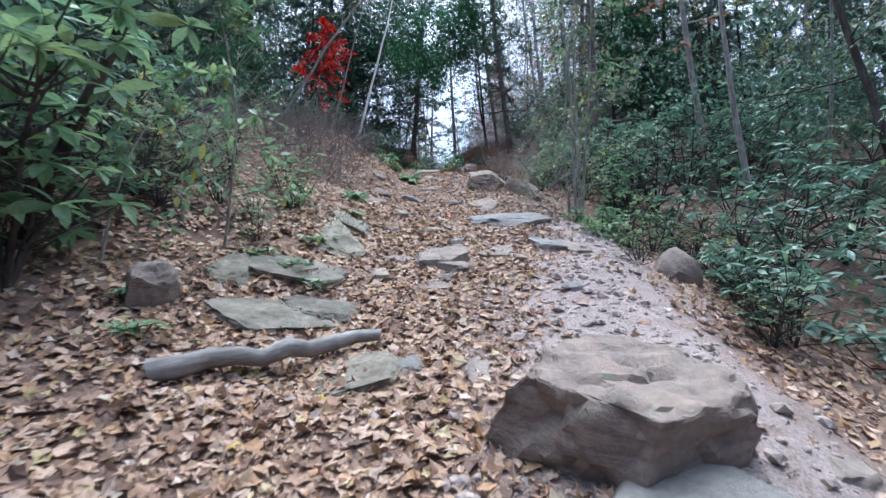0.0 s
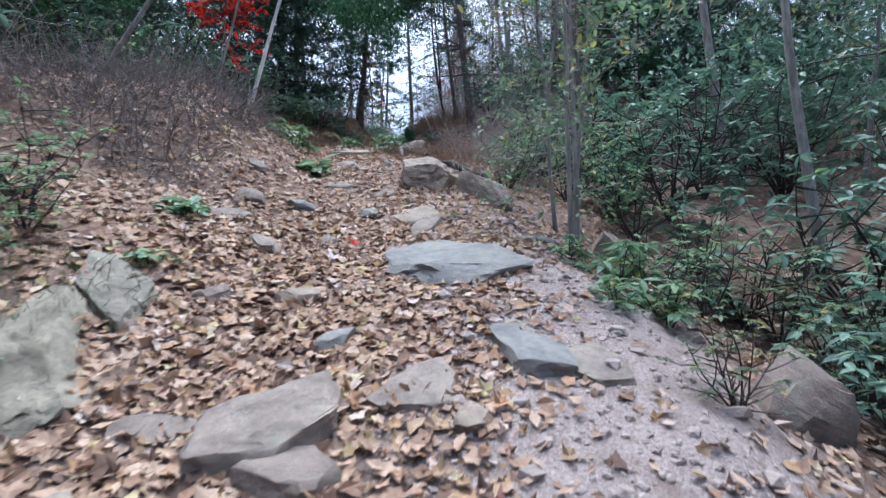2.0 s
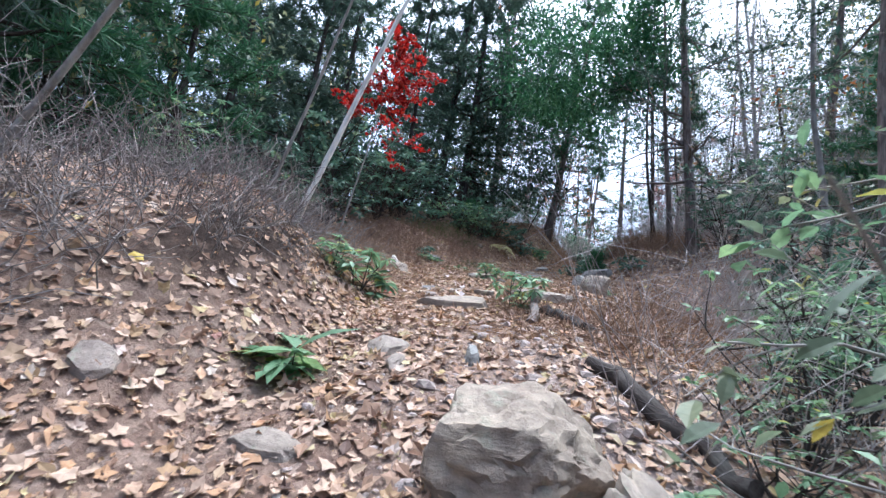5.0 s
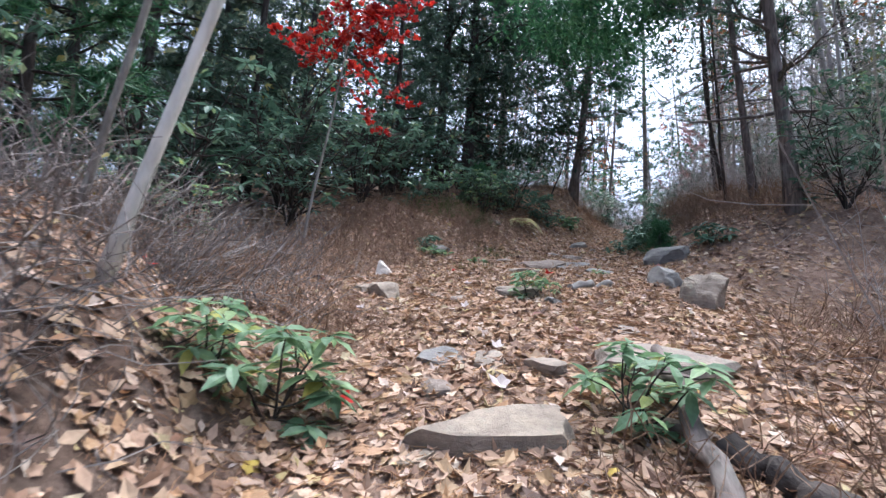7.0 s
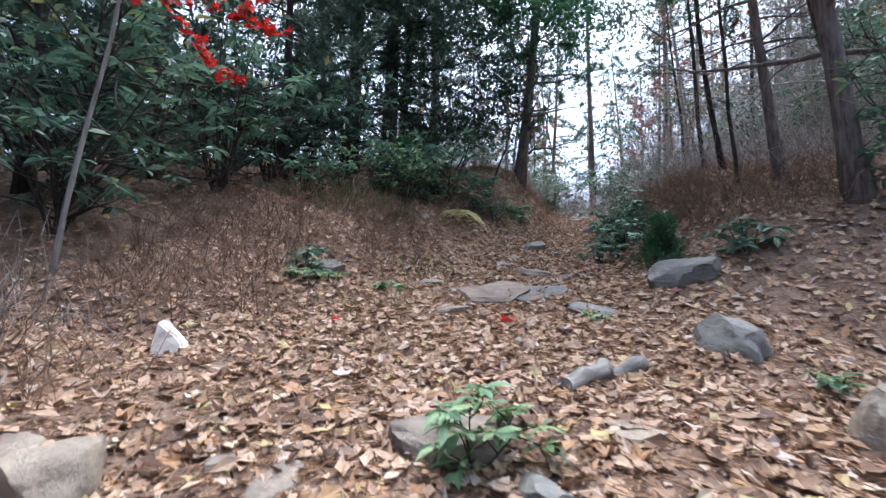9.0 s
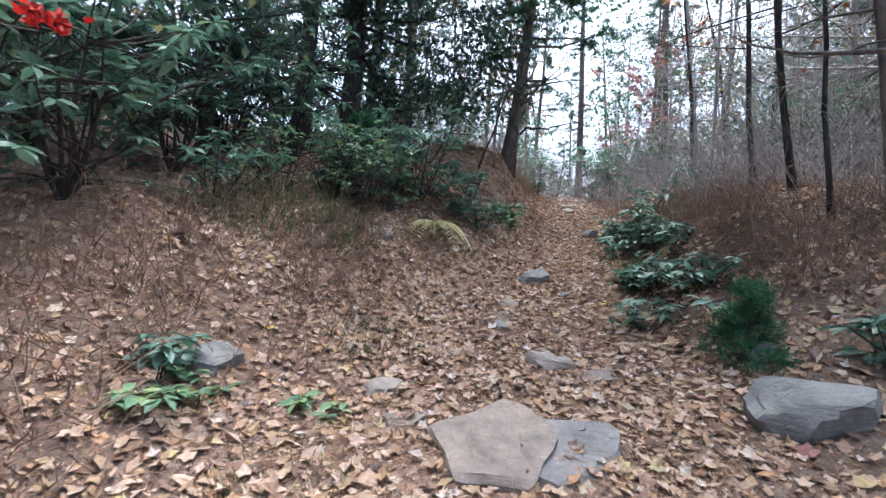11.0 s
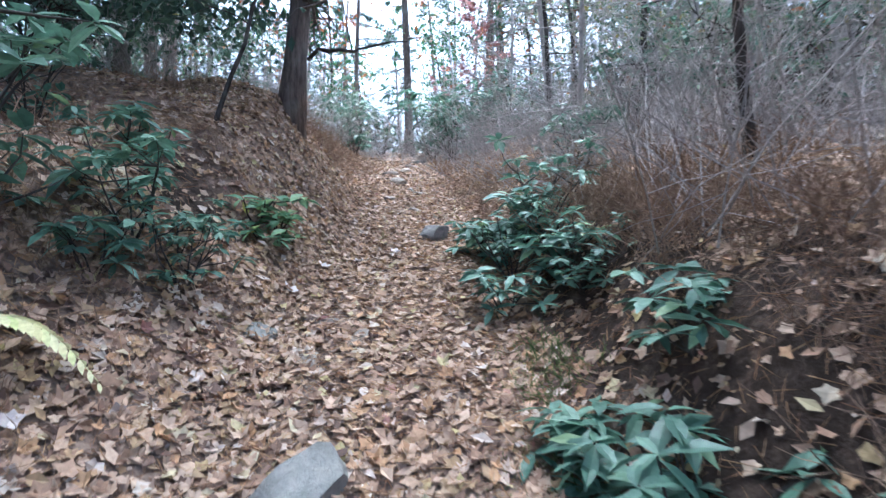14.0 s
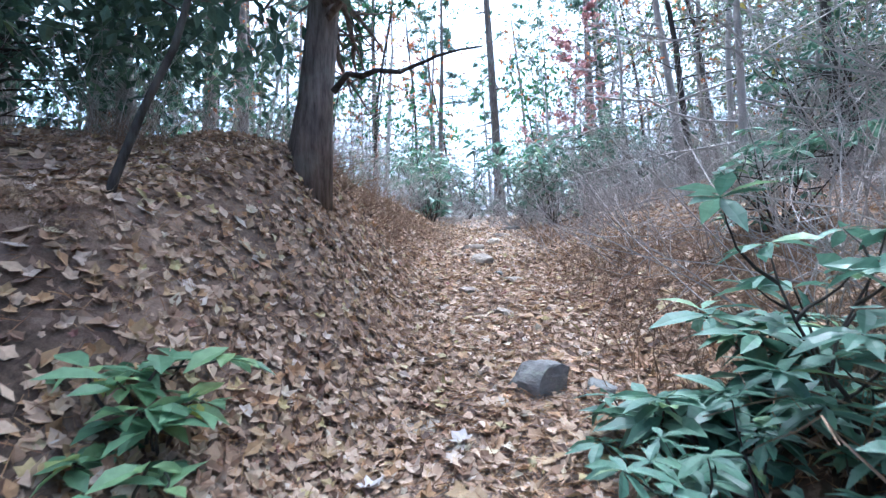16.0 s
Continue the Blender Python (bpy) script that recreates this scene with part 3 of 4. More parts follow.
SMALL = """-.15 3.4 .23 0|1.95 2.5 .24 1|.29 3.35 .34 1|-.5 5.1 .26 0|.16 4.98 .19 0|0 4.78 .34 1|.77 5.72 .38 1|.99 5.5 .22 0
1.42 6.08 .6 1|1.68 5.88 .34 1|-.3 5.5 .38 1|.94 8.6 .5 1|1.3 4.72 .2 0|-.41 7.65 .36 1|.06 6.72 .25 0|-.48 6.7 .22 0|.35 6.17 .25 0|.76 4.97 .22 1|-.38 7.67 .34 0
-.8 8.8 .34 0|-.29 8.92 .28 0|1.0 8.4 .52 1|.1 8.07 .2 0|1.89 8.0 .15 0|2.07 8.02 .2 0|2.17 7.63 .15 0|-.82 8.1 .36 1|.22 10.65 .24 0|.44 8.72 .2 0
.08 9.65 .34 1|.58 9.37 .3 1|.05 10.92 .27 0|.64 10.97 .27 0|-.88 9.48 .24 1|-.37 12.95 .2 0|-.28 12.35 .22 1|-.5 13.4 .28 1|-.2 13.4 .3 1|.15 13.35 .29 0
.33 15.7 .26 1|1.4 19.6 .3 0|.61 14.3 .28 1|-1.84 14.95 .28 1|.81 12.75 .24 0|-2.4 18.7 .36 0|-1.17 15.2 .13 0|-.9 15.1 .3 1|-.51 18.4 .72 1|.38 17.9 .46 1
-.79 17.8 .28 0|-1.29 19 .26 0|-.2 16.95 .16 0|-.03 15.2 .2 0|-.12 19.6 .34 0|.19 19.42 .3 1|-1.04 18.6 .24 1|-.53 20.35 .2 0|-.49 21.05 .3 1
-1.97 21.45 .2 0|-.47 21.02 .26 1|.15 21.5 .2 0|-.55 20.6 .25 1|-2.45 20.7 .34 1|-.17 23.58 .24 1|-.53 23.3 .24 1|.07 23.25 .22 1|-.24 23 .22 1|.95 29.75 .4 0
1.77 33.3 .4 0|.27 25.5 .26 1|.44 25.2 .25 1|.96 27.5 .22 0|1.34 25.85 .17 0|.9 30.6 .3 0|1.2 28.6 .2 0|1.3 31.5 .35 0|1.1 29 .18 0|.7 28.2 .2 0|1.5 32.3 .3 0|.8 26.9 .2 1"""
for i, row in enumerate(SMALL.replace("\n", "|").split("|")):
    x, y, w, flat = (float(s) for s in row.split())
    put_rock("stone", x, y, (w, w * (0.65 + 0.25 * math.sin(i * 2.3)), w * (0.26 if flat else 0.42)), 37 * i % 180, 100 + i, "small " + ("flat grey trail stone bedded among fallen leaves" if flat else "angular brown trail stone among fallen leaves"),
             "rock", bool(flat), ROCK_GREY if i % 4 == 0 else ROCK, 0.45 if flat else 0.42, STONES, 3)


def gravel():
    rng = np.random.default_rng(5)
    pieces = []
    for k in range(3):
        me = rock_mesh(300 + k, (1, 0.75, 0.4), False, GRAVEL, 1)
        pieces.append((np.array([v.co[:] for v in me.vertices]), [tuple(p.vertices) for p in me.polygons]))
    vs, fs, at = [], [], 0
    for tpl in pieces:
        n = 1500
        y = rng.uniform(0.5, 12, n)
        x = np.array([trail(q)[1] for q in y]) + rng.normal(0.8, 0.6, n)
        p = np.array([(a, b, ground_z(a, b) - 0.008) for a, b in zip(x, y)])
        v, f = scatter(tpl, p, turns(rng, n, 0.3), rng.uniform(0.012, 0.05, n) * np.where(rng.random(n) < 0.1, 2.4, 1))
        vs.append(v)
        fs += [tuple(i + at for i in q) for q in f]
        at += len(v)
    tagged(new("gravel", mesh_of("gravel", np.vstack(vs), fs, GRAVEL, False)), "loose pale gravel and pebbles strewn on the sandy trail", "gravel", kind="stuff")


gravel()


# ---- leaf litter ----
def litter(name, label, mat, templates, count, size, seed, xs, ys, flat, lift, keep):
    rng = np.random.default_rng(seed)
    vs, fs, at = [], [], 0
    for tpl in templates:
        n = count // len(templates)
        y = rng.uniform(ys[0], ys[1], n)
        x = np.array([trail(q)[1] for q in y]) + rng.normal(0, xs, n)
        ok = [keep(a, b, rng) for a, b in zip(x, y)]
        x, y = x[ok], y[ok]
        p = np.array([(a, b, ground_z(a, b)) for a, b in zip(x, y)])
        p[:, 2] += rng.uniform(0.2, 1.0, len(p)) * lift
        lean = np.array([np.array(slope_turn(a, b).to_3x3()) for a, b in zip(x, y)])
        v, f = scatter(tpl, p, lean @ turns(rng, len(p), flat), rng.uniform(size[0], size[1], len(p)))
        vs.append(v)
        fs += [tuple(i + at for i in q) for q in f]
        at += len(v)
    ob = new(name, mesh_of(name, np.vstack(vs), fs, mat))
    return tagged(ob, label, "leaves", kind="stuff")


def leafy(x, y, rng):
    """Leaves gather in drifts; the sandy right of the lower trail is barer."""
    d = x - trail(y)[1]
    n = noise.noise(Vector((x * 0.8, y * 0.8, 1.3))) + 0.5 * noise.noise(Vector((x * 2.5, y * 2.5, 5.3)))
    bare = max(0.0, 1.5 - abs(d - 1.15) / 0.62) * min(1.0, max(0.0, (8.0 - y) / 1.5)) if y < 8 else 0.0
    return rng.random() < 0.72 + 0.55 * n - min(bare, 0.88) - 0.5 * shaded_earth_at(x, y)


def spread(x, y, rng):
    """Cover that thins only over bare sand and dark earth."""
    sand = y < 7.5 and abs(x - trail(y)[1] - 1.15) < 0.75
    return rng.random() > (0.92 if sand else 0.5 * shaded_earth_at(x, y))


litter("leaf_litter", "brown and tan fallen leaves strewn over the trail", LITTER, [lobed_leaf(s) for s in range(1, 6)] + [oval_leaf(s) for s in range(5)], 90000, (0.045, 0.115), 21, 2.0, (0.6, 34), 0.38, 0.03, leafy)
litter("leaf_litter", "deep drift of brown leaves on the lower slope", LITTER, [lobed_leaf(s) for s in range(11, 14)] + [oval_leaf(8)], 15000, (0.06, 0.13), 24, 2.4, (0.5, 8.5), 0.4, 0.035, lambda x, y, r: x < trail(y)[1] - 0.2)
litter("leaf_litter", "brown leaves caught on the steep upper bank", LITTER, [lobed_leaf(s) for s in range(14, 16)] + [oval_leaf(9)], 30000, (0.045, 0.105), 25, 1.9, (19.5, 33), 0.4, 0.03, lambda x, y, r: x < trail(y)[1] - 0.5 and spread(x, y, r))
litter("leaf_litter", "thin cover of brown leaves under the trees", LITTER, [lobed_leaf(s) for s in range(7, 10)], 20000, (0.08, 0.15), 22, 6.0, (-1, 40), 0.4, 0.03, spread)
needle = (np.array([(-0.012, -0.5, 0), (0.012, -0.5, 0), (0.0, 0.0, 0.03), (0.008, 0.5, 0)]), [(0, 1, 2), (1, 3, 2)])
litter("needle_litter", "rusty pine needles spread between fallen leaves", NEEDLE_LITTER, [needle], 95000, (0.08, 0.16), 23, 2.2, (11.5, 30), 0.25, 0.03, spread)
litter("leaf_crumbs", "crumbled bits of dry leaves between whole ones", LITTER, [lobed_leaf(s) for s in (31, 32)] + [oval_leaf(31)], 60000, (0.014, 0.045), 26, 1.5, (0.6, 27), 0.5, 0.012, spread)
for k, (mat, word, lot) in enumerate(((LEAF_YELLOW, "bright yellow fallen leaf lying on brown litter", "-.95 2.6|-.6 3.0|-1.2 3.3|.72 4.9|-.7 3.6|1.55 8.0|.5 12.4|-.4 21.9|.5 21.2|1.2 17|-2.2 19.2|1.3 20.9|.9 13.2|-1.4 10|-.8 12.0"),
                                      (LEAF_PALE, "bleached pale fallen leaf lying upside down", "-.2 13.6|-.05 13.0|-.5 17.6|.1 17.2|-1.1 16.1|-1.6 15.6|-.9 20.7|-.1 20.9|.2 21.0|-.6 20.2|-.4 23.9|.5 25.3|-.2 24.6|-1.5 14.2|-.7 14.6|.4 19.4|-.3 19.8|-1.2 22.1|.1 24.9|.2 7.4"),
                                      (LEAF_RED, "deep red maple leaf on the trail", "-.75 12.6|.35 7.9|-.3 17.4|-1.9 13.2|-2.1 12.6|-1.6 17.2"))):
    tpl = lobed_leaf(40 + k)
    me = mesh_of("leaf", tpl[0], tpl[1], mat)
    for i, row in enumerate(lot.split("|")):
        x, y = (float(s) for s in row.split())
        ob = tagged(new("fallen_leaf", me), word, "leaf", "fallen leaves")
        s = 0.12 + 0.03 * math.sin(7 * i)
        ob.matrix_world = Matrix.Translation((x, y, ground_z(x, y) + 0.03)) @ slope_turn(x, y) @ pose(0, 0, 0, 12 * math.sin(i), 10 * math.cos(3 * i), 77 * i) @ Matrix.Diagonal((s, s, s, 1))


# ---- trees ----
CLUMP = []
for s in range(3):
    rng0 = np.random.default_rng(60 + s)
    vv, ff = [], []
    for i in range(7):
        d = rng0.normal(0, 1, 3) + np.array([0, 0.9, 0.1])
        d /= np.linalg.norm(d)
        side = np.cross(d, rng0.normal(0, 1, 3))
        side *= 0.045 / np.linalg.norm(side)
        vv += [(-side).tolist(), side.tolist(), d.tolist()]
        ff.append((3 * i, 3 * i + 1, 3 * i + 2))
    CLUMP.append((np.array(vv), ff))
BLADE = leaf_blade(1.0, 0.5, 0.15, 0.2)
LONG = leaf_blade(1.0, 0.37, 0.10, 0.28)


def crown_of(tpls, ends, ways, size, rng, mat, name="crown", jitter=0.5):
    """Leaves or needle clumps at ends, pointing along ways."""
    vs, fs, at = [], [], 0
    pick = rng.integers(0, len(tpls), len(ends))
    for k, tpl in enumerate(tpls):
        sel = pick == k
        if not sel.any():
            continue
        w = ways[sel] + rng.normal(0, jitter, (sel.sum(), 3))
        up = np.tile(np.array([[0.0, 0, 1]]), (sel.sum(), 1)) + rng.normal(0, 0.3, (sel.sum(), 3))
        v, f = scatter(tpl, ends[sel], aimed(w, up), size * rng.uniform(0.65, 1.25, sel.sum()))
        vs.append(v)
        fs += [tuple(i + at for i in q) for q in f]
        at += len(v)
    return mesh_of(name, np.vstack(vs), fs, mat)


def tree(name, label, seed, h, r, bark, leaf=None, leaf_mat=None, first=0.35, limbs=22, reach=1.6, per=40, leaf_size=0.2, wander=0.03, lean=(0, 0), droop=-0.02, rise=0.02, sides=9, dead=0, twigs=3):
    """A tapered trunk with limbs and a crown of many leaves or needle clumps."""
    rng = np.random.default_rng(seed)
    line = bent(rng, (0, 0, -0.25), (lean[0], lean[1], 1), h + 0.25, 14, wander, 0.02)
    t = np.linspace(0, 1, 15)
    rad = r * (1 - 0.85 * t) * (1 + 0.55 * np.exp(-t * 28))
    pieces, ends, ways = [tube(line, rad, sides)], [], []
    for i in range(limbs + dead):
        f = rng.uniform(0.12, first) if i >= limbs else first + (1 - first) * ((i + rng.random()) / limbs) ** 0.9
        f = min(f, 0.98)
        k = f * 14
        a = line[int(k)] + (line[min(int(k) + 1, 14)] - line[int(k)]) * (k % 1)
        az = rng.uniform(0, 6.283)
        L = reach * (1.15 - 0.85 * f) * rng.uniform(0.6, 1.2) * (0.6 if i >= limbs else 1)
        lim = bent(rng, a, (math.cos(az), math.sin(az), droop * 10 + rng.uniform(-0.05, 0.35)), L, 6, 0.12, rise)
        r0 = max(0.004, min(r * 0.34 * (1.1 - f), 0.045))
        pieces.append(tube(lim, np.linspace(r0, 0.003, 7), 4, False))
        subs = [(lim, 2)]
        for _ in range(twigs):
            j = rng.integers(1, 6)
            d = lim[j] - lim[j - 1]
            d = d / np.linalg.norm(d) + rng.normal(0, 0.6, 3)
            tw = bent(rng, lim[j], d, L * 0.45, 4, 0.15, rise)
            pieces.append(tube(tw, np.linspace(r0 * 0.4, 0.002, 5), 3, False))
            subs.append((tw, 0))
        if leaf is not None and i < limbs:
            for ln, start in subs:
                m = max(1, int(per / len(subs)))
                q = rng.uniform(start / len(ln), 1, m) * (len(ln) - 1.001)
                j = q.astype(int)
                ends.append(ln[j] + (ln[j + 1] - ln[j]) * (q % 1)[:, None] + rng.normal(0, 0.03, (m, 3)))
                ways.append(ln[j + 1] - ln[j])
    ob = thing(name, label, "tree")
    v, f = joined(pieces)
    part("trunk", mesh_of("trunk", v, f, bark, True), ob)
    if leaf is not None and ends:
        ways_ = np.vstack(ways)
        ways_ /= np.linalg.norm(ways_, axis=1)[:, None]
        tagged(part("crown", crown_of(leaf, np.vstack(ends), ways_, leaf_size, rng, leaf_mat), ob), kind="stuff")
    return ob


def stand(ob, x, y, turn=0, scale=1.0, lean=0.0):
    ob.matrix_world = Matrix.Translation((x, y, ground_z(x, y) - 0.02)) @ pose(0, 0, 0, 0, lean, turn) @ Matrix.Scale(scale, 4)
    return ob


def again(ob, x, y, turn=0, scale=1.0, lean=0.0, group=""):
    c = copy_thing(ob, pose(0, 0, 0))
    if group:
        c["group"] = group
    return stand(c, x, y, turn, scale, lean)


# trees that stand by the trail
stand(tree("tree", "slender pale grey tree with smooth bark leaning over brush", 201, 8.0, 0.034, BARK_PALE, [BLADE], LEAF_DULL, 0.55, 12, 1.4, 14, 0.08, 0.035, (0.2, 0.03), sides=12), -1.72, 11.98)
stand(tree("tree", "thin grey tree leaning beside a paler one", 202, 6.5, 0.024, BARK_GREY, [BLADE], LEAF_DULL, 0.5, 12, 1.3, 14, 0.08, 0.03, (0.24, 0.0)), -2.4, 12.3)
stand(tree("tree", "bare crooked tree leaning out of a bramble thicket", 203, 6.0, 0.034, BARK_GREY, [BLADE], LEAF_DULL, 0.4, 12, 1.6, 6, 0.07, 0.05, (0.62, 0.1), rise=0.0), -3.1, 9.9)
for k, (x, y, lx, ly) in enumerate(((2.34, 7.9, -0.02, 0.0), (2.42, 7.98, 0.05, 0.06), (2.55, 9.0, -0.06, 0.03), (2.75, 9.1, 0.06, 0.0))):
    stand(tree("tree", "slender grey multi-stemmed tree rising beside the trail", 210 + k, 7.0, 0.024 + 0.004 * (k % 2), BARK_GREY, [BLADE], LEAF_GREEN if k % 2 else LEAF_DULL, 0.12, 26, 1.3, 30, 0.085, 0.035, (lx, ly)), x, y)
stand(tree("tree", "slim pale tree among dark evergreen shrubs", 220, 9.0, 0.075, BARK_GREY, [BLADE], LEAF_DULL, 0.5, 12, 1.6, 10, 0.08, 0.02, (-0.08, 0.0)), 6.1, 9.3)
stand(tree("maple_tree", "young maple with scarlet autumn leaves", 221, 5.0, 0.026, BARK_GREY, [lobed_leaf(51), lobed_leaf(52)], LEAF_RED, 0.55, 28, 2.0, 52, 0.125, 0.05, (0.08, -0.05)), -3.9, 16.9)
stand(tree("pine_tree", "tall dark pine with a thick straight trunk", 230, 14, 0.20, BARK_DARK, CLUMP, NEEDLES, 0.16, 60, 2.8, 90, 0.24, 0.012, dead=8), -3.9, 25.6)
stand(tree("pine_tree", "dark pine standing close to its neighbour", 231, 13, 0.19, BARK_DARK, CLUMP, NEEDLES, 0.16, 55, 2.6, 80, 0.22, 0.015, dead=8), -4.75, 25.2)
stand(tree("pine_tree", "rough-barked pine with a dead branch reaching out", 232, 13, 0.15, BARK_PINE, CLUMP, NEEDLES_SOFT, 0.17, 64, 2.3, 80, 0.2, 0.012, (0.10, 0.0), dead=16), -0.73, 27.1)
stand(tree("tree", "thin dark crooked tree on the leafy bank", 233, 5.0, 0.024, BARK_DARK, [BLADE], LEAF_DULL, 0.2, 14, 1.2, 6, 0.07, 0.12, (0.06, 0.05)), -1.25, 25.2)
stand(tree("pine_tree", "leaning pine with rough bark and long bare limbs", 234, 12, 0.125, BARK_PINE, CLUMP, NEEDLES, 0.24, 44, 3.2, 70, 0.2, 0.02, (-0.10, 0.02), dead=10), 3.35, 19.7)
stand(tree("tree", "slim tree leaning beside a larger pine", 235, 9, 0.075, BARK_PINE, CLUMP, NEEDLES_SOFT, 0.3, 22, 1.6, 40, 0.16, 0.02, (-0.16, 0.0), dead=6), 3.0, 20.7)
for k, (x, y, r, lx) in enumerate(((2.6, 21.0, 0.028, -0.1), (2.85, 23.2, 0.042, -0.06), (2.75, 22.0, 0.045, -0.13), (4.5, 31, 0.06, 0.0), (6.3, 30, 0.09, -0.08))):
    stand(tree("tree", "thin dark hardwood with a few rusty leaves", 240 + k, 9, r, BARK_DARK, [lobed_leaf(54)], LEAF_RUST, 0.18, 20, 1.5, 7, 0.10, 0.035, (lx, 0.0)), x, y)
stand(tree("pine_tree", "tall slim pine on the ridge against the sky", 250, 17, 0.17, BARK_PINE, CLUMP, NEEDLES, 0.5, 24, 2.0, 30, 0.2, 0.008, dead=10), 2.34, 39.6)
stand(tree("pine_tree", "straight pine standing on the bright ridge", 251, 17, 0.2, BARK_PINE, CLUMP, NEEDLES, 0.5, 24, 2.0, 30, 0.2, 0.008, dead=10), 6.3, 40.7)

# the woods around
pines = [tree("pine_tree", "tall forest pine with bare lower limbs", 260 + k, 15 + k, 0.15 + 0.02 * k, BARK_PINE, CLUMP, NEEDLES, 0.36, 28, 2.4, 36, 0.27, 0.015, dead=8, sides=7, twigs=2) for k in range(3)]
darks = [tree("evergreen_tree", "dense dark evergreen with boughs down to the ground", 270 + k, 8 + 2 * k, 0.12, BARK_DARK, CLUMP, NEEDLES if k else NEEDLES_SOFT, 0.06, 44, 2.5, 48, 0.3, 0.015, sides=7, twigs=2) for k in range(3)]
hards = [tree("tree", "slim bare hardwood with a few late leaves", 280 + k, 11 + k, 0.07 + 0.015 * k, BARK_GREY if k != 1 else BARK_DARK, [BLADE], LEAF_DULL if k != 2 else LEAF_RUST, 0.3, 24, 2.0, 18, 0.12, 0.03, sides=7, twigs=2) for k in range(4)]
far_pines = [tree("pine_tree", "tall forest pine seen deep in the woods", 264 + k, 15 + k, 0.16, BARK_PINE, CLUMP, NEEDLES, 0.34, 18, 2.6, 34, 0.34, 0.015, dead=5, sides=6, twigs=1) for k in range(2)]
far_darks = [tree("evergreen_tree", "dense dark evergreen deep in the woods", 274 + k, 10 + 2 * k, 0.12, BARK_DARK, CLUMP, NEEDLES, 0.06, 30, 2.7, 34, 0.42, 0.015, sides=6, twigs=1) for k in range(2)]
far_hards = [tree("tree", "slim bare hardwood deep in the woods", 284 + k, 12 + k, 0.08, BARK_GREY if k else BARK_DARK, [BLADE], LEAF_DULL if k else LEAF_RUST, 0.25, 18, 2.2, 20, 0.16, 0.03, sides=6, twigs=1) for k in range(2)]
rng = np.random.default_rng(77)
taken, first_use = [], set()


def plant(kinds, x, y, smin, smax, group):
    ob = kinds[rng.integers(0, len(kinds))]
    turn, s, ln = rng.uniform(0, 360), rng.uniform(smin, smax), rng.normal(0, 3)
    taken.append((x, y))
    if ob.name not in first_use:
        first_use.add(ob.name)
        ob["group"] = group
        return stand(ob, x, y, turn, s, ln)
    return again(ob, x, y, turn, s, ln, group)


def wood(n, box, gap, chooser, group, keep=3.0):
    done = tries = 0
    while done < n and tries < 4000:
        tries += 1
        x, y = rng.uniform(box[0], box[1]), rng.uniform(box[2], box[3])
        if abs(x - trail(y)[1]) < keep or any((x - a) ** 2 + (y - b) ** 2 < gap * gap for a, b in taken):
            continue
        kinds, a, b = chooser(x, y)
        plant(kinds, x, y, a, b, group)
        done += 1


bare = [tree("tree", "leafless twiggy hardwood in the hazy woods", 294 + k, 7 + 2 * k, 0.05 + 0.01 * k, TWIG_HAZED, None, None, 0.1, 38, 2.3, 0, 0.1, 0.04, rise=0.05, sides=6, twigs=8) for k in range(3)]
wood(16, (-14, -4.6, 10, 26), 1.6, lambda x, y: (darks, 0.7, 1.2), "evergreens beside the trail", 4.5)
wood(14, (-18, -5, -4, 12), 1.8, lambda x, y: (darks if rng.random() < 0.6 else hards, 0.8, 1.2), "trees beside the lower trail", 5.5)
wood(30, (4.5, 18, 4, 30), 1.5, lambda x, y: (hards if rng.random() < 0.75 else pines, 0.8, 1.15), "slim trees below the trail", 5.2)
wood(18, (7, 20, 6, 34), 1.8, lambda x, y: (darks, 0.6, 1.0), "dark evergreens below the trail", 6.0)
wood(26, (-16, 16, 30, 48), 1.8, lambda x, y: (far_pines if rng.random() < 0.5 else far_hards, 0.8, 1.1), "trees on the ridge", 3.2)
wood(9, (-14, -3, 28.5, 38), 1.6, lambda x, y: (pines if rng.random() < 0.7 else hards, 0.8, 1.1), "trees on the upper bank", 3.0)
wood(70, (-45, 45, 10, 75), 2.5, lambda x, y: ((far_darks, 1.0, 1.5) if rng.random() < 0.3 else (far_pines if rng.random() < 0.5 else far_hards, 0.9, 1.2)), "distant woods", 14.0)
wood(16, (-14, 14, -14, -4), 2.5, lambda x, y: (far_pines if rng.random() < 0.5 else far_darks, 0.9, 1.2), "trees behind the start of the trail", 2.5)


def far_woods(label, mat, seed, clusters, box, top, low, leaf, spread, per=110, keep=3.5):
    """Foliage of the woods further off: loose clumps of leaves hung in the trees, with gaps between."""
    rng = np.random.default_rng(seed)
    spot, ways = [], []
    while len(spot) < clusters:
        x, y = rng.uniform(box[0], box[1]), rng.uniform(box[2], box[3])
        if abs(x - trail(y)[1]) < keep:
            continue
        z = ground_z(x, y) + low + (top - low) * rng.random() ** 1.3
        if noise.noise(Vector((x * 0.25, y * 0.25, z * 0.3))) < -0.12:
            continue
        n = int(per * rng.uniform(0.5, 1.4))
        r = spread * rng.uniform(0.5, 1.3)
        spot.append(rng.normal(0, 1, (n, 3)) * np.array([r, r, r * 0.4]) + np.array([x, y, z]))
    pts = np.vstack(spot)
    blade = (np.array([(0, 0, 0), (-0.26, 0.5, 0.06), (0, 1, -0.1), (0.26, 0.5, 0.06)]), [(0, 3, 2, 1)])
    ob = new("far_foliage", crown_of([blade], pts, rng.normal(0, 1, (len(pts), 3)), leaf, rng, mat, "far_foliage"))
    return tagged(ob, label, "foliage", kind="stuff")


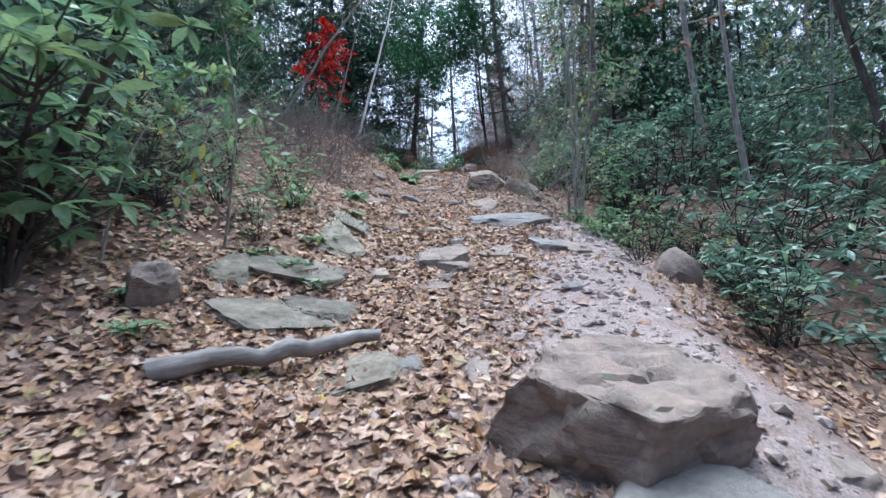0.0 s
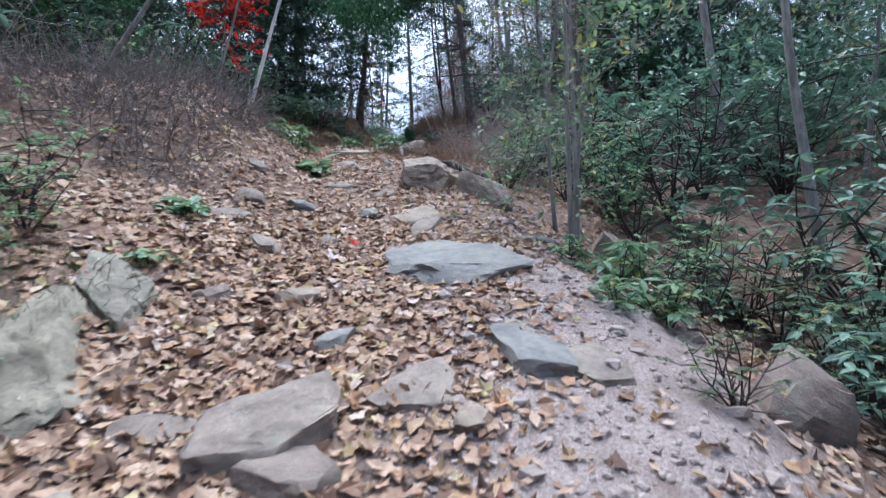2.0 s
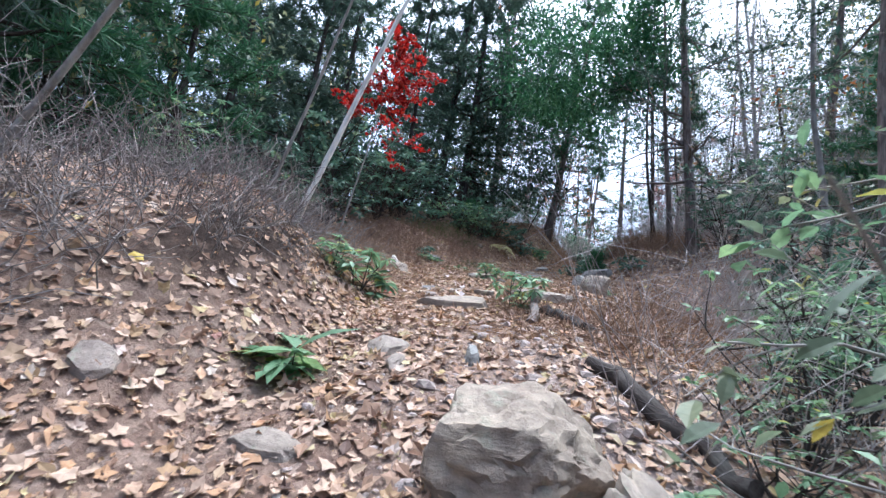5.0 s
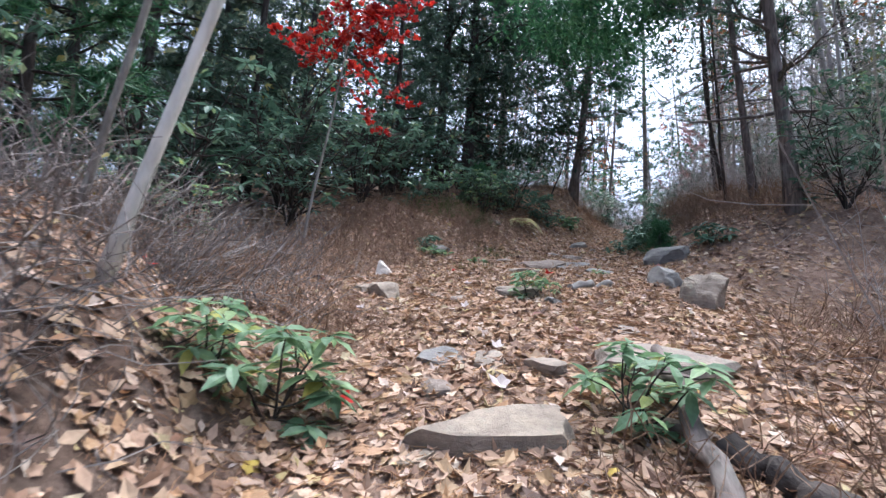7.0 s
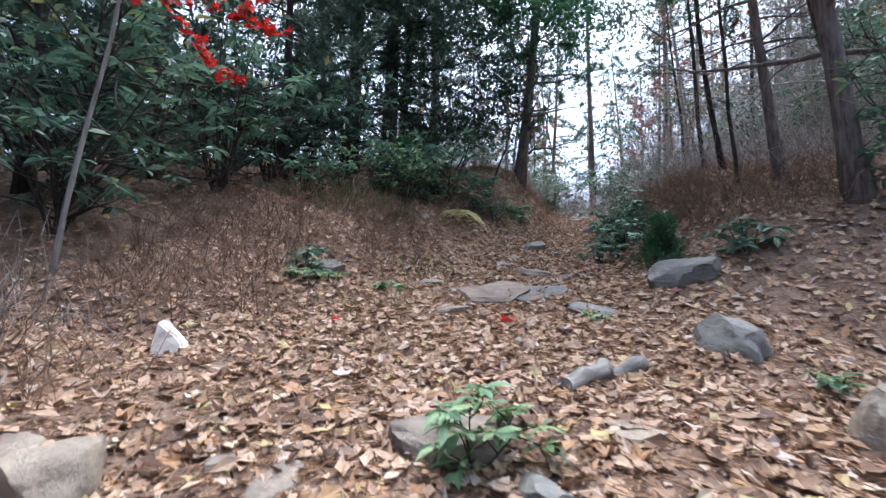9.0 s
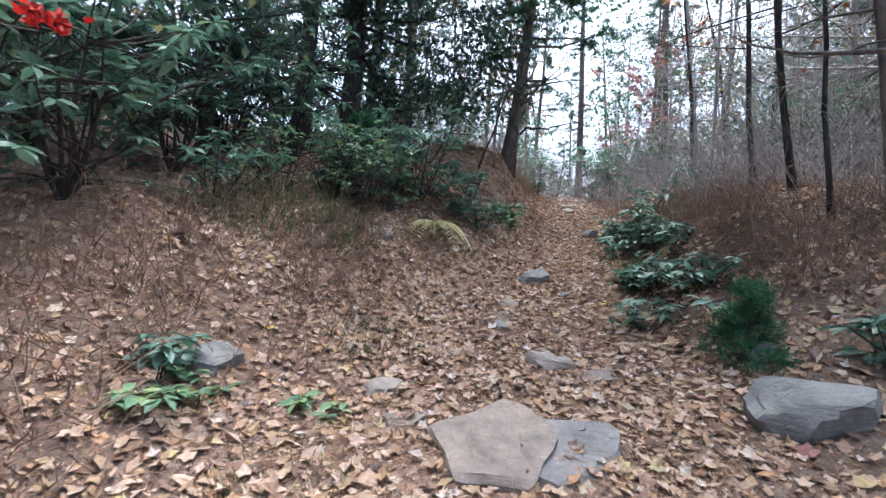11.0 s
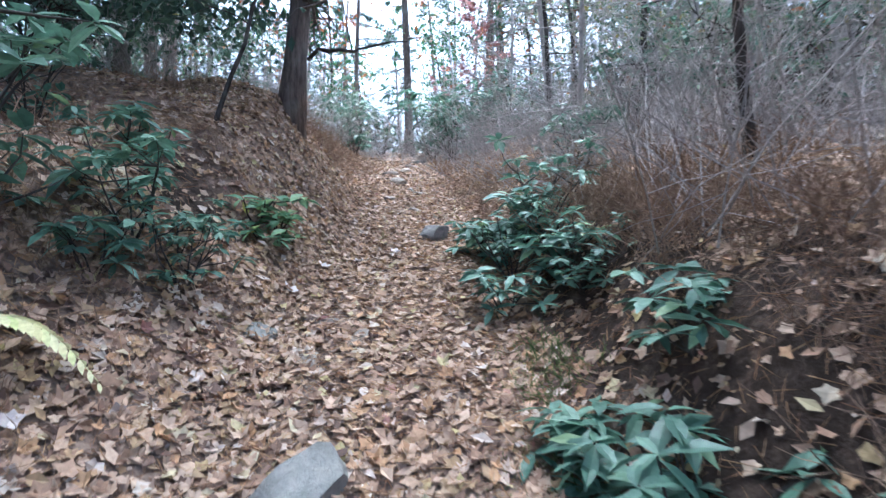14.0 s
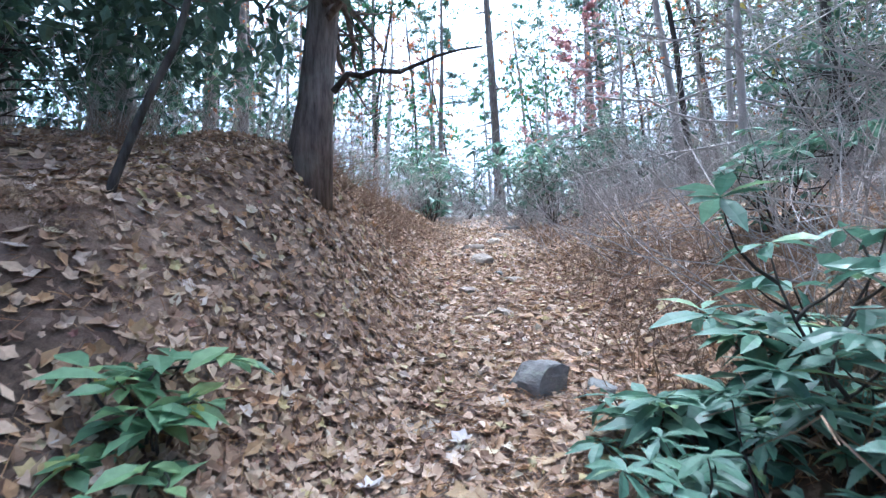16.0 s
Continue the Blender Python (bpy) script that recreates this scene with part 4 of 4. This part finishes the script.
far_woods("dark evergreen foliage of the woods above the bank", NEEDLES, 700, 440, (-26, -5.5, 4, 29), 9, 0.3, 0.2, 0.8, keep=5.2)
far_woods("thin hazy green foliage below the ridge", LEAF_DULL, 709, 110, (6, 20, 22, 37), 10, 1.5, 0.15, 0.8, keep=4.5)
far_woods("dull green foliage deep in the woods", LEAF_DULL, 701, 280, (-24, -5, 6, 31), 8, 0.5, 0.16, 0.7, keep=5.0)
far_woods("dark evergreen undergrowth below the trail", LEAF_RHODO, 702, 420, (6.5, 28, 3, 36), 5, 0.1, 0.2, 0.7, keep=6)
far_woods("thin late foliage among the slim trees", LEAF_DULL, 703, 220, (8, 30, 6, 44), 10, 1.5, 0.15, 0.8, per=60, keep=7.5)
far_woods("rusty leaves left in the slim trees", LEAF_RUST, 704, 90, (4, 26, 18, 46), 7, 1.2, 0.14, 0.6, per=40, keep=3.5)
far_woods("evergreen foliage on the ridge ahead", NEEDLES_SOFT, 705, 300, (-26, 28, 36, 62), 5.5, 0.0, 0.22, 0.9, keep=0)
far_woods("thin needle foliage high in the ridge trees", NEEDLES, 706, 260, (-26, 30, 34, 64), 15, 4.0, 0.2, 1.0, per=60, keep=0)
far_woods("dark boughs over the bend of the trail", NEEDLES, 707, 70, (-8, -3.2, 22, 33), 8, 0.8, 0.16, 0.6, keep=3.4)
far_woods("dark needle boughs above the upper trail", NEEDLES, 709, 90, (-9, -1.5, 24, 34), 11, 4.6, 0.17, 0.6, keep=0)
far_woods("olive foliage in the trees above the trail", LEAF_DULL, 711, 150, (3.5, 15, 22, 46), 11, 2.0, 0.13, 0.8, per=60, keep=3)
far_woods("high needle foliage over the ridge", NEEDLES, 712, 120, (-4, 12, 30, 50), 17, 8.5, 0.18, 0.9, per=80, keep=0)
far_woods("needle boughs hanging high over the trail", NEEDLES, 713, 70, (-3, 4.8, 24, 34), 12, 5.4, 0.16, 0.6, keep=0)
far_woods("dark boughs hanging between the paired pines", NEEDLES, 718, 58, (-3.6, -0.8, 25.4, 29), 8, 0.9, 0.16, 0.5, keep=0)
far_woods("soft green pine boughs reaching over the clearing", NEEDLES_SOFT, 719, 60, (-1.4, 2.6, 19.4, 22.2), 7.4, 4.5, 0.15, 0.45, keep=0)
far_woods("soft green boughs over the trail", NEEDLES_SOFT, 714, 70, (-2.5, 2.5, 23, 28), 9, 5.2, 0.15, 0.6, keep=0)
far_woods("dense dull foliage among the slim trees", LEAF_DULL, 715, 200, (5.5, 20, 21, 46), 12, 0.8, 0.14, 0.8, per=90, keep=3.5)
far_woods("dark evergreen foliage below the trail woods", NEEDLES, 716, 300, (8.5, 30, 12, 60), 13, 0.5, 0.24, 1.0, keep=6)
far_woods("leafless twig haze and last leaves on the ridge", LEAF_RUST, 717, 70, (-6, 12, 30, 48), 7, 0.8, 0.11, 0.7, per=50, keep=1)
far_woods("leafy hillside beyond the ridge", LEAF_DULL, 708, 420, (-60, 60, 62, 85), 12, 0.0, 0.4, 1.6, keep=0)
wood(34, (-12, 16, 42, 70), 2.0, lambda x, y: (far_pines if rng.random() < 0.5 else far_hards, 0.8, 1.15), "trees along the ridge", 0.8)
stand(tree("maple_tree", "faded pink maple far up the ridge", 290, 6, 0.06, BARK_GREY, [lobed_leaf(55)], LEAF_PINK, 0.25, 24, 2.0, 40, 0.16, 0.03), 4.2, 37.5)


wood(38, (4.2, 20, 22, 44), 1.0, lambda x, y: (bare, 0.6, 1.1), "leafless woods beside the upper trail", 3.4)
wood(16, (3.4, 9.5, 23.5, 35), 0.9, lambda x, y: (bare, 1.0, 1.4), "leafless woods above the cut bank", 3.0)
wood(34, (-10, 24, 36, 62), 1.3, lambda x, y: (bare, 0.8, 1.3), "leafless woods on the ridge", 1.0)


# ---- shrubs ----
def rhododendron(name, label, seed, h, spread, stems, whorls, leaf_len, mat=None, tpl=None, category="shrub", each=8):
    """Crooked stems that end in whorls of long leathery leaves."""
    rng = np.random.default_rng(seed)
    ob = thing(name, label, category)
    ends, ways = [], []
    for i in range(stems):
        pieces = []
        az = 6.283 * (i + rng.random()) / stems
        L = h * rng.uniform(0.7, 1.15)
        main = bent(rng, (0, 0, -0.05), (math.cos(az) * spread / h * 0.5, math.sin(az) * spread / h * 0.5, 1), L, 7, 0.12, 0.02)
        pieces.append(tube(main, np.linspace(0.009 * h + 0.003, 0.003, 8), 5, False))
        tips = [(main[-1], main[-1] - main[-2])]
        for _ in range(max(1, whorls // stems - 1)):
            j = rng.integers(1, 7)
            d = rng.normal(0, 1, 3)
            d[2] = abs(d[2]) * 0.4 + 0.1
            tw = bent(rng, main[j], d, spread * rng.uniform(0.2, 0.5), 4, 0.15, 0.06)
            pieces.append(tube(tw, np.linspace(0.006 * h + 0.002, 0.002, 5), 4, False))
            tips.append((tw[-1], tw[-1] - tw[-2]))
        for p, d in tips:
            n = rng.integers(each - 2, each + 3)
            a0 = rng.uniform(0, 6.28)
            for k in range(n):
                a = a0 + 6.283 * k / n + rng.normal(0, 0.15)
                ends.append(p + rng.normal(0, 0.006, 3))
                ways.append((math.cos(a), math.sin(a), rng.normal(0.05, 0.28)))
        v, f = joined(pieces)
        tagged(part("stem", mesh_of("stem", v, f, BARK_DARK, True), ob), kind="stuff")
    leaves = part("foliage", crown_of([tpl or LONG], np.array(ends), np.array(ways), leaf_len, rng, mat or LEAF_RHODO, "foliage", 0.12), ob)
    tagged(leaves, kind="stuff")
    return ob


big = [rhododendron("rhododendron", "large dark rhododendron with glossy drooping leaves", 310 + k, 2.2, 1.9, 9, 90, 0.17) for k in range(3)]
mid = [rhododendron("rhododendron", "waist-high evergreen shrub with whorled leathery leaves", 320 + k, 0.95, 0.9, 6, 36, 0.15) for k in range(3)]
low = [rhododendron("rhododendron", "small evergreen seedling with whorled glossy leaves", 330 + k, 0.36, 0.42, 5, 22, 0.115, LEAF_GREEN) for k in range(3)]
low_dark = [rhododendron("rhododendron", "low dark evergreen shrub with broad whorled leaves", 335 + k, 0.36, 0.42, 5, 18, 0.13) for k in range(3)]
green = [rhododendron("shrub", "leafy green undergrowth shrub beside the trail", 340 + k, 1.1, 1.0, 7, 60, 0.085, LEAF_GREEN if k else LEAF_DULL, BLADE, each=6) for k in range(3)]
tuft = [rhododendron("seedling", "low tuft of fresh green leaves among litter", 350 + k, 0.16, 0.3, 5, 14, 0.085, LEAF_GREEN, BLADE, "plant", 5) for k in range(2)]


def lot(kinds, text, group):
    for row in text.replace("\n", "|").split("|"):
        x, y, s = (float(q) for q in row.split())
        ob = kinds[rng.integers(0, len(kinds))]
        turn = rng.uniform(0, 360)
        if ob.name not in first_use:
            first_use.add(ob.name)
            ob["group"] = group
            stand(ob, x, y, turn, s)
        else:
            again(ob, x, y, turn, s, 0, group)


stand(rhododendron("rhododendron", "tall rhododendron hanging long grey-green leaves over the slope", 318, 2.5, 1.7, 8, 95, 0.24, LEAF_GREEN), -3.0, 3.75)
lot(big, "-3.9 5.0 1.1|-4.6 3.6 1.2|-5.2 6.4 1.2|-4.4 8 1|-6.3 5 1.3|-6.5 8 1.2|-4.6 17.5 1|-5.2 15.6 1.2|-4.4 19.6 1.1|-5.6 18.6 1.3|-6.3 13 1.1|-4.8 21.6 1.1|4.6 6.6 .9|5.6 8.2 1|5.4 5.2 .9|6.8 6.6 1.1|7.4 9 1.1|4.6 10.2 .9|6 11.6 1|7.8 12 1.2|5 13.6 1|6.4 15 1.1|4.6 16.4 .9|8.6 14.4 1.2", "rhododendron thicket")
lot(big, "-5.2 23.4 1.1|-3.9 22.9 .9|-3.6 26.9 .9|3.9 19.4 .8|5.2 17.6 1|5.8 21.8 1|4.6 25.4 .8|6.2 26 1|5.6 29.4 1|-2.4 32 .9|-4.6 31 1.1|4.2 33 .9", "rhododendrons in the upper woods")
lot(mid, "2.7 33.4 1.7|2.6 35.8 2.2|3.8 34.6 1.9|.2 33.8 1.5|-.3 36.4 2.1|4.2 38 2.2|1.2 38.4 2.3|3.2 4.6 .9|3.7 5.4 1|3.6 5.9 .7|4.2 4.4 1|4.2 7.0 .9|4.0 8.3 .8|4.3 9.2 1|3.8 10.4 .8|4.3 11.4 1|3.7 12.6 .9|2.9 11.6 .7|-1.25 23.4 .75|-.95 23.3 .62|-1.8 22.75 1.3|-2.35 21.9 .95|-2.9 22.3 .95|-2.05 22.6 .7|1.75 24.4 1|1.35 24.1 .7|1.55 23.2 .6|4.6 18.2 1|4.9 20.6 1|-2.3 24.4 .8|-3.1 23.9 .9|3.2 27 1|-3.6 20.6 .9", "evergreen shrubs")
lot(low, "2.45 7.3 1.3|2.2 7.7 .8|2.6 6.8 1.1|2.15 6.6 .7|2.75 7.9 1|-.98 12.35 1.35|.58 12.75 1.1|-.27 15.32 .8|-1.25 12.2 1.0", "evergreen seedlings")
lot(low_dark, "1.6 23.6 1.4|1.28 19.95 1.2|1.0 21.95 1.2|1.1 23.5 1.1|.75 20.4 1.1|1.35 20.75 1.3|1.15 21.5 1.3|-1.6 24.2 1.2|1.55 24.75 1.8|1.35 25.0 1.5|1.9 25.1 1.8|-1.3 23.0 1.0|1.5 22.0 1.2|-2.5 18.4 .9|2.0 19.2 1.2", "evergreen seedlings on the bank")
lot(green, "3.2 10.4 1|2.6 11.0 .9|3.7 9.5 1|3.1 11.6 1|2.3 10.3 .6|4.1 10.6 1.2|4.2 8.2 1|4.4 7.2 1|4.4 12.6 1.2|3.3 12.8 1|-1.7 6.9 .55|-2.1 7.4 .7|-1.6 6.3 .42|-1.75 5.35 .42|-2.0 5.9 .5|-3.3 5.9 1.3|-3.8 6.6 1.4|-2.9 7.5 .9|2.75 7.0 .6|3.25 7.4 .8|2.35 5.7 .5|-2.3 21.55 .85|-2.75 21.8 .9|-2.1 21.95 .7|-3.3 21.4 .9|2.9 4.4 .6|3.4 5.2 .6|3.9 6.6 .8|-2.9 5.6 .9|-3.2 6.8 .9|-2.5 6.2 .7|-3.4 4.2 .9|4.4 8 1|3.4 13.6 .8|3.9 14.6 .9|-3.3 13.9 .8|-3.9 12.4 .9", "green undergrowth")
lot(tuft, "-1.05 4.6 1|-1.3 4.9 1.2|-1.2 5.6 1.1|-1.7 5.0 1|-.95 6.9 1.1|-1.1 7.9 1.2|-1.25 8.15 1|-2.2 18.3 1.3|-2.45 18.5 1.2|-2.4 18.1 1.1|1.5 16.7 1.1|.35 17.6 .9|-1.6 18.6 1.2|-1.75 6.3 1.2|-.6 24.6 1.8|-.75 24.7 1.9|-.6 24.4 1.6|1.95 9.95 1.1|-.55 10.6 .7|1.3 8.7 .6|-2.2 3.9 1|-1.9 3.4 1.1", "low green tufts")
sap_tree = tree("sapling", "slender sapling with drooping green and yellow leaves", 360, 2.6, 0.018, BARK_GREY, [BLADE], LEAF_GREEN, 0.25, 16, 0.9, 16, 0.12, 0.05, (0.12, -0.1))
stand(sap_tree, -2.0, 5.05)
again(sap_tree, -2.7, 4.3, 140, 0.9)
limb = tree("tree", "dark crooked trunk arching among rhododendron leaves", 361, 5.0, 0.07, BARK_DARK, [LONG], LEAF_RHODO, 0.55, 14, 1.2, 30, 0.16, 0.06, (0.5, -0.25))
stand(limb, -3.55, 4.5)


# ---- dry brush ----
def brush(label, seed, w, d, h, n, mat, thick, bend, name="dry_brush", twigs=1):
    """A tangle of thin dry stalks over a plot w by d."""
    rng = np.random.default_rng(seed)
    pieces = []
    for _ in range(n):
        x, y = rng.uniform(-w / 2, w / 2), rng.uniform(-d / 2, d / 2)
        ln = bent(rng, (x, y, 0), (rng.normal(0, 0.5), rng.normal(0, 0.5), 1), h * rng.uniform(0.4, 1.3), 4, bend, -0.06)
        pieces.append(tube(ln, np.linspace(thick, thick * 0.4, 5), 3, False))
        for _ in range(twigs):
            j = rng.integers(1, 4)
            tw = bent(rng, ln[j], rng.normal(0, 1, 3) + np.array([0, 0, 0.4]), h * 0.35, 3, 0.2)
            pieces.append(tube(tw, np.linspace(thick * 0.5, thick * 0.2, 4), 3, False))
    v, f = joined(pieces)
    ob = new(name, mesh_of(name, v, f, mat))
    return tagged(ob, label, "brush", kind="stuff")


def lay_brush(kinds, text, group):
    for i, row in enumerate(text.replace("\n", "|").split("|")):
        x, y, s = (float(q) for q in row.split())
        ob = kinds[i % len(kinds)]
        if ob.name in first_use:
            ob = copy_thing(ob, pose(0, 0, 0))
        first_use.add(ob.name)
        ob["group"] = group
        ob.matrix_world = Matrix.Translation((x, y, height(x, y) - 0.05)) @ slope_turn(x, y) @ pose(0, 0, 0, 0, 0, 71 * i) @ Matrix.Scale(s, 4)


grey_b = [brush("grey leafless bramble tangle on the bank", 400 + k, 1.7, 1.7, 0.8, 95, TWIG, 0.006, 0.34) for k in range(2)]
brown_b = [brush("dry brown weed stalks and grass on the bank", 410 + k, 1.5, 1.5, 0.46, 240, TWIG_BROWN, 0.005, 0.25) for k in range(2)]
tall_b = [brush("thin leafless brush with upright brown stems", 420 + k, 1.8, 1.8, 1.7, 60, TWIG_HAZED, 0.005, 0.12, twigs=4) for k in range(2)]
lay_brush(grey_b, "-2.0 12.5 .7|-2.2 13.3 .8|-2.7 12.9 1|-2.5 13.9 .9|-3.0 13.2 1|-1.8 10.2 .8|-2.1 11.4 .8|-1.5 11.4 .6|-2.6 9.7 1|-1.9 8.9 .7|-2.2 9.2 1|-3.2 9.0 1|-2.5 10.4 1|-3.6 10.4 1.1|-1.9 10.9 .8|-2.9 11.6 1|-4.4 9.4 1.1|-4.8 11 1.2|-3.5 7.6 .9|-3.9 12.8 1|-2.3 12.9 .8|-3.2 14.4 1|-4.4 14.6 1|-3.6 15.8 .9", "bramble tangles")
lay_brush(brown_b, "-2.5 20.9 .8|-1.4 13.6 .7|-3.2 13.6 1|-1.5 21.9 .5|-1.9 13.4 1|-2.6 13.2 1|-2.8 15.2 1|-2.9 17.4 1|-2.6 19.2 1|-3.4 18.4 1.1|-2.2 20.3 .9|-3.1 20.4 1.1|-3.8 19.2 1.1|-3.7 16.9 1.1|-2.0 21.5 .7|2.1 20.4 .8|2.5 21.4 .9|2.5 22.6 .9|2.4 23.6 1.1|2.0 25.9 1|2.5 20.2 1|2.6 26.8 1.1|2.2 28.2 1|-1.6 22.9 .7|-2.4 23.3 1|-2.2 26.8 .6|-2.6 25.6 .6|1.2 12.2 .8|2.2 12.6 1|2.3 14.4 1|2.9 16.2 1|3.4 20.8 1.1|-.6 29 1|-.2 31 1|2.3 31 1", "dry weeds")
grass_b = [brush("patch of feathery green grass and moss on the bank", 430, 1.3, 1.3, 0.3, 260, MOSS, 0.005, 0.2)]
lay_brush(grass_b, "-2.7 21.0 .9|-3.2 20.7 1|-2.3 21.2 .7|-1.5 19.6 .6|1.0 22.7 .5|-3.5 21.6 1|-1.3 6.2 .7|-1.5 17.9 .5|.75 21.9 .4", "green grass patches")
lay_brush(tall_b, "2.4 34.5 1.2|.2 35.8 1.1|3.2 37 1.2|.8 38.5 1.2|-2.6 33 1.1|-3.4 31 1.1|5.2 30.4 1.2|6.6 27.6 1.2|7 31.6 1.3|-.9 33.2 .9|3.6 30.8 1|2.6 22.6 1|3.4 23.6 1.1|3.0 25.2 1|3.9 26.2 1.1|3.1 28.0 1|4.2 22 1.1|4.6 24.4 1.2|5.4 27 1.2|2.6 30.2 1|-1.2 28.6 .8|-2.2 29.6 1|-.9 31.6 1|.2 34 1|3 33.6 1.2|-3 28 1|4 20.4 1|3.4 14.8 .9|3.8 17 1|2.3 10.9 .8|2.5 12.8 .9|-4.2 7 1|-5 9.8 1.1|5.4 20 1.1|6 23.6 1.2|-4.6 28.4 1.1|4.4 35 1.2|-1.6 35 1.2|.1 37 1.1|5.8 33 1.2", "thin leafless brush")


hazel_b = [brush("grey-brown thicket of leafless shrubs above the trail", 440 + k, 2.0, 2.0, 1.1, 120, TWIG_HAZED, 0.004, 0.2, twigs=3) for k in range(2)]
thicket = [(x + 0.5 * math.sin(3 * x + y), y + 0.4 * math.sin(5 * x)) for y in np.arange(23.5, 37, 2.1) for x in np.arange(trail(y)[1] + 2.9, 10.5, 1.9)]
lay_brush(hazel_b, "|".join("%.2f %.2f %.2f" % (x, y, 0.8 + 0.25 * math.sin(x * 7 + y)) for x, y in thicket), "leafless thickets")
hang_b = [brush("dead brown grass hanging over the cut bank", 450, 1.2, 0.9, 0.5, 300, TWIG_BROWN, 0.0035, 0.3, "dead_grass", 0)]
lay_brush(hang_b, "1.75 20.9 .7|1.95 21.6 .8|2.0 22.3 .8|2.1 23.0 .8|2.2 23.8 .8|2.3 24.8 .8|2.5 26.0 .8|-1.7 24.6 .45|-1.3 25.0 .4|-2.1 24.4 .45", "dead grass on the banks")


# ---- ferns and single plants ----
def fern(label, seed, fronds, length, mat):
    """Arching fronds with paired leaflets."""
    rng = np.random.default_rng(seed)
    ob = thing("fern", label, "fern")
    tpl = leaf_blade(1.0, 0.26, 0.05, 0.1)
    for k in range(fronds):
        az = 6.283 * k / fronds + rng.normal(0, 0.3)
        t = np.linspace(0, 1, 26)
        out, up = length * (0.2 * t + 0.62 * t ** 1.6), length * (1.0 * t - 1.35 * t ** 2.6)
        line = np.stack([np.cos(az) * out, np.sin(az) * out, up], 1)
        pcs = [tube(line, np.linspace(0.005, 0.0015, 26), 4, False)]
        p, w, s = [], [], []
        side = np.array([-math.sin(az), math.cos(az), 0])
        for j in range(4, 26):
            for sg in (-1, 1):
                p.append(line[j])
                w.append(sg * side + 0.35 * (line[j] - line[j - 1]) / np.linalg.norm(line[j] - line[j - 1]) + np.array([0, 0, -0.15]))
                s.append(length * 0.19 * math.sin(math.pi * min(1, (j - 1) / 25)) ** 0.8 + 0.01)
        pcs.append(scatter(tpl, np.array(p), aimed(np.array(w), np.tile([[0, 0, 1.0]], (len(p), 1))), np.array(s)))
        v, f = joined(pcs)
        part("frond", mesh_of("frond", v, f, mat), ob)
    return ob


stand(fern("withered yellow fern with arching fronds on the bank", 500, 7, 0.7, LEAF_FERN), -1.5, 22.2, 215)
mull = rhododendron("mullein", "rosette of broad soft light green leaves", 510, 0.16, 0.1, 3, 6, 0.26, LEAF_GREEN, leaf_blade(1.0, 0.36, 0.1, 0.3), "plant", 5)
stand(mull, -0.3, 10.25, 20, 1.25)
again(mull, -1.1, 8.0, 90, 0.8)
cone = tree("conifer_seedling", "small bushy green conifer beside a grey rock", 520, 0.85, 0.02, BARK_DARK, CLUMP, NEEDLES_SOFT, 0.05, 34, 0.5, 40, 0.09, 0.02)
stand(cone, 1.3, 19.6, 0, 0.7)
again(cone, -2.75, 23.1, 60, 1.1)


# ---- dead wood ----
def log(name, label, a, b, r0, r1, seed, mat, category="log", sag=0.02):
    rng = np.random.default_rng(seed)
    t = np.linspace(0, 1, 10)[:, None]
    p = np.array(a) * (1 - t) + np.array(b) * t + rng.normal(0, sag, (10, 3))
    lie = Vector((0, 0, 1)).rotation_difference(Vector((p[-1] - p[0]).tolist())).to_matrix().to_4x4()
    v, f = tube((p - p[0]) @ np.array(lie.to_3x3()), np.linspace(r0, r1, 10) * rng.uniform(0.94, 1.06, 10), 10)
    v = v + np.array([noise.noise_vector(Vector(q) * 9 + Vector((seed, 0, 0))) for q in v.tolist()]) * r0 * 0.28
    ob = new(name, mesh_of(name, v, f, mat, True))
    ob.matrix_world = Matrix.Translation(p[0].tolist()) @ lie
    ob.data.set_sharp_from_angle(angle=radians(50))
    return tagged(ob, label, category)


def on(x, y, up):
    return (x, y, ground_z(x, y) + up)


log("branch", "thick weathered grey branch lying across the slope", on(-1.6, 3.05, 0.05), on(-0.36, 3.68, 0.10), 0.075, 0.042, 600, BARK_GREY, "branch", 0.014)
log("log", "dark rotten log behind the rounded boulder", on(1.4, 11.2, 0.05), on(2.15, 10.2, 0.06), 0.06, 0.05, 602, BARK_DARK)
log("branch", "fallen reddish branch leaning down the trail edge", on(0.75, 13.35, 0.16), on(0.88, 12.1, 0.05), 0.03, 0.045, 603, BARK_PINE, "branch")
log("log", "dark weathered log at the trail edge", on(1.35, 12.2, 0.04), on(0.95, 12.6, 0.05), 0.07, 0.06, 604, BARK_DARK)
log("branch", "curved piece of grey bark on pine needles", on(0.05, 16.15, 0.03), on(0.5, 16.5, 0.05), 0.045, 0.05, 605, BARK_GREY, "branch")
log("stump", "dark charred stump among fallen leaves", on(-3.3, 4.9, -0.05), on(-3.25, 4.95, 0.28), 0.17, 0.12, 606, BARK_DARK, "stump")
log("branch", "dead bare branch reaching out from a pine", (-0.45, 27.05, ground_z(-0.73, 27.1) + 0.75), (0.75, 26.6, ground_z(-0.73, 27.1) + 0.85), 0.03, 0.008, 607, BARK_DARK, "branch", 0.04)
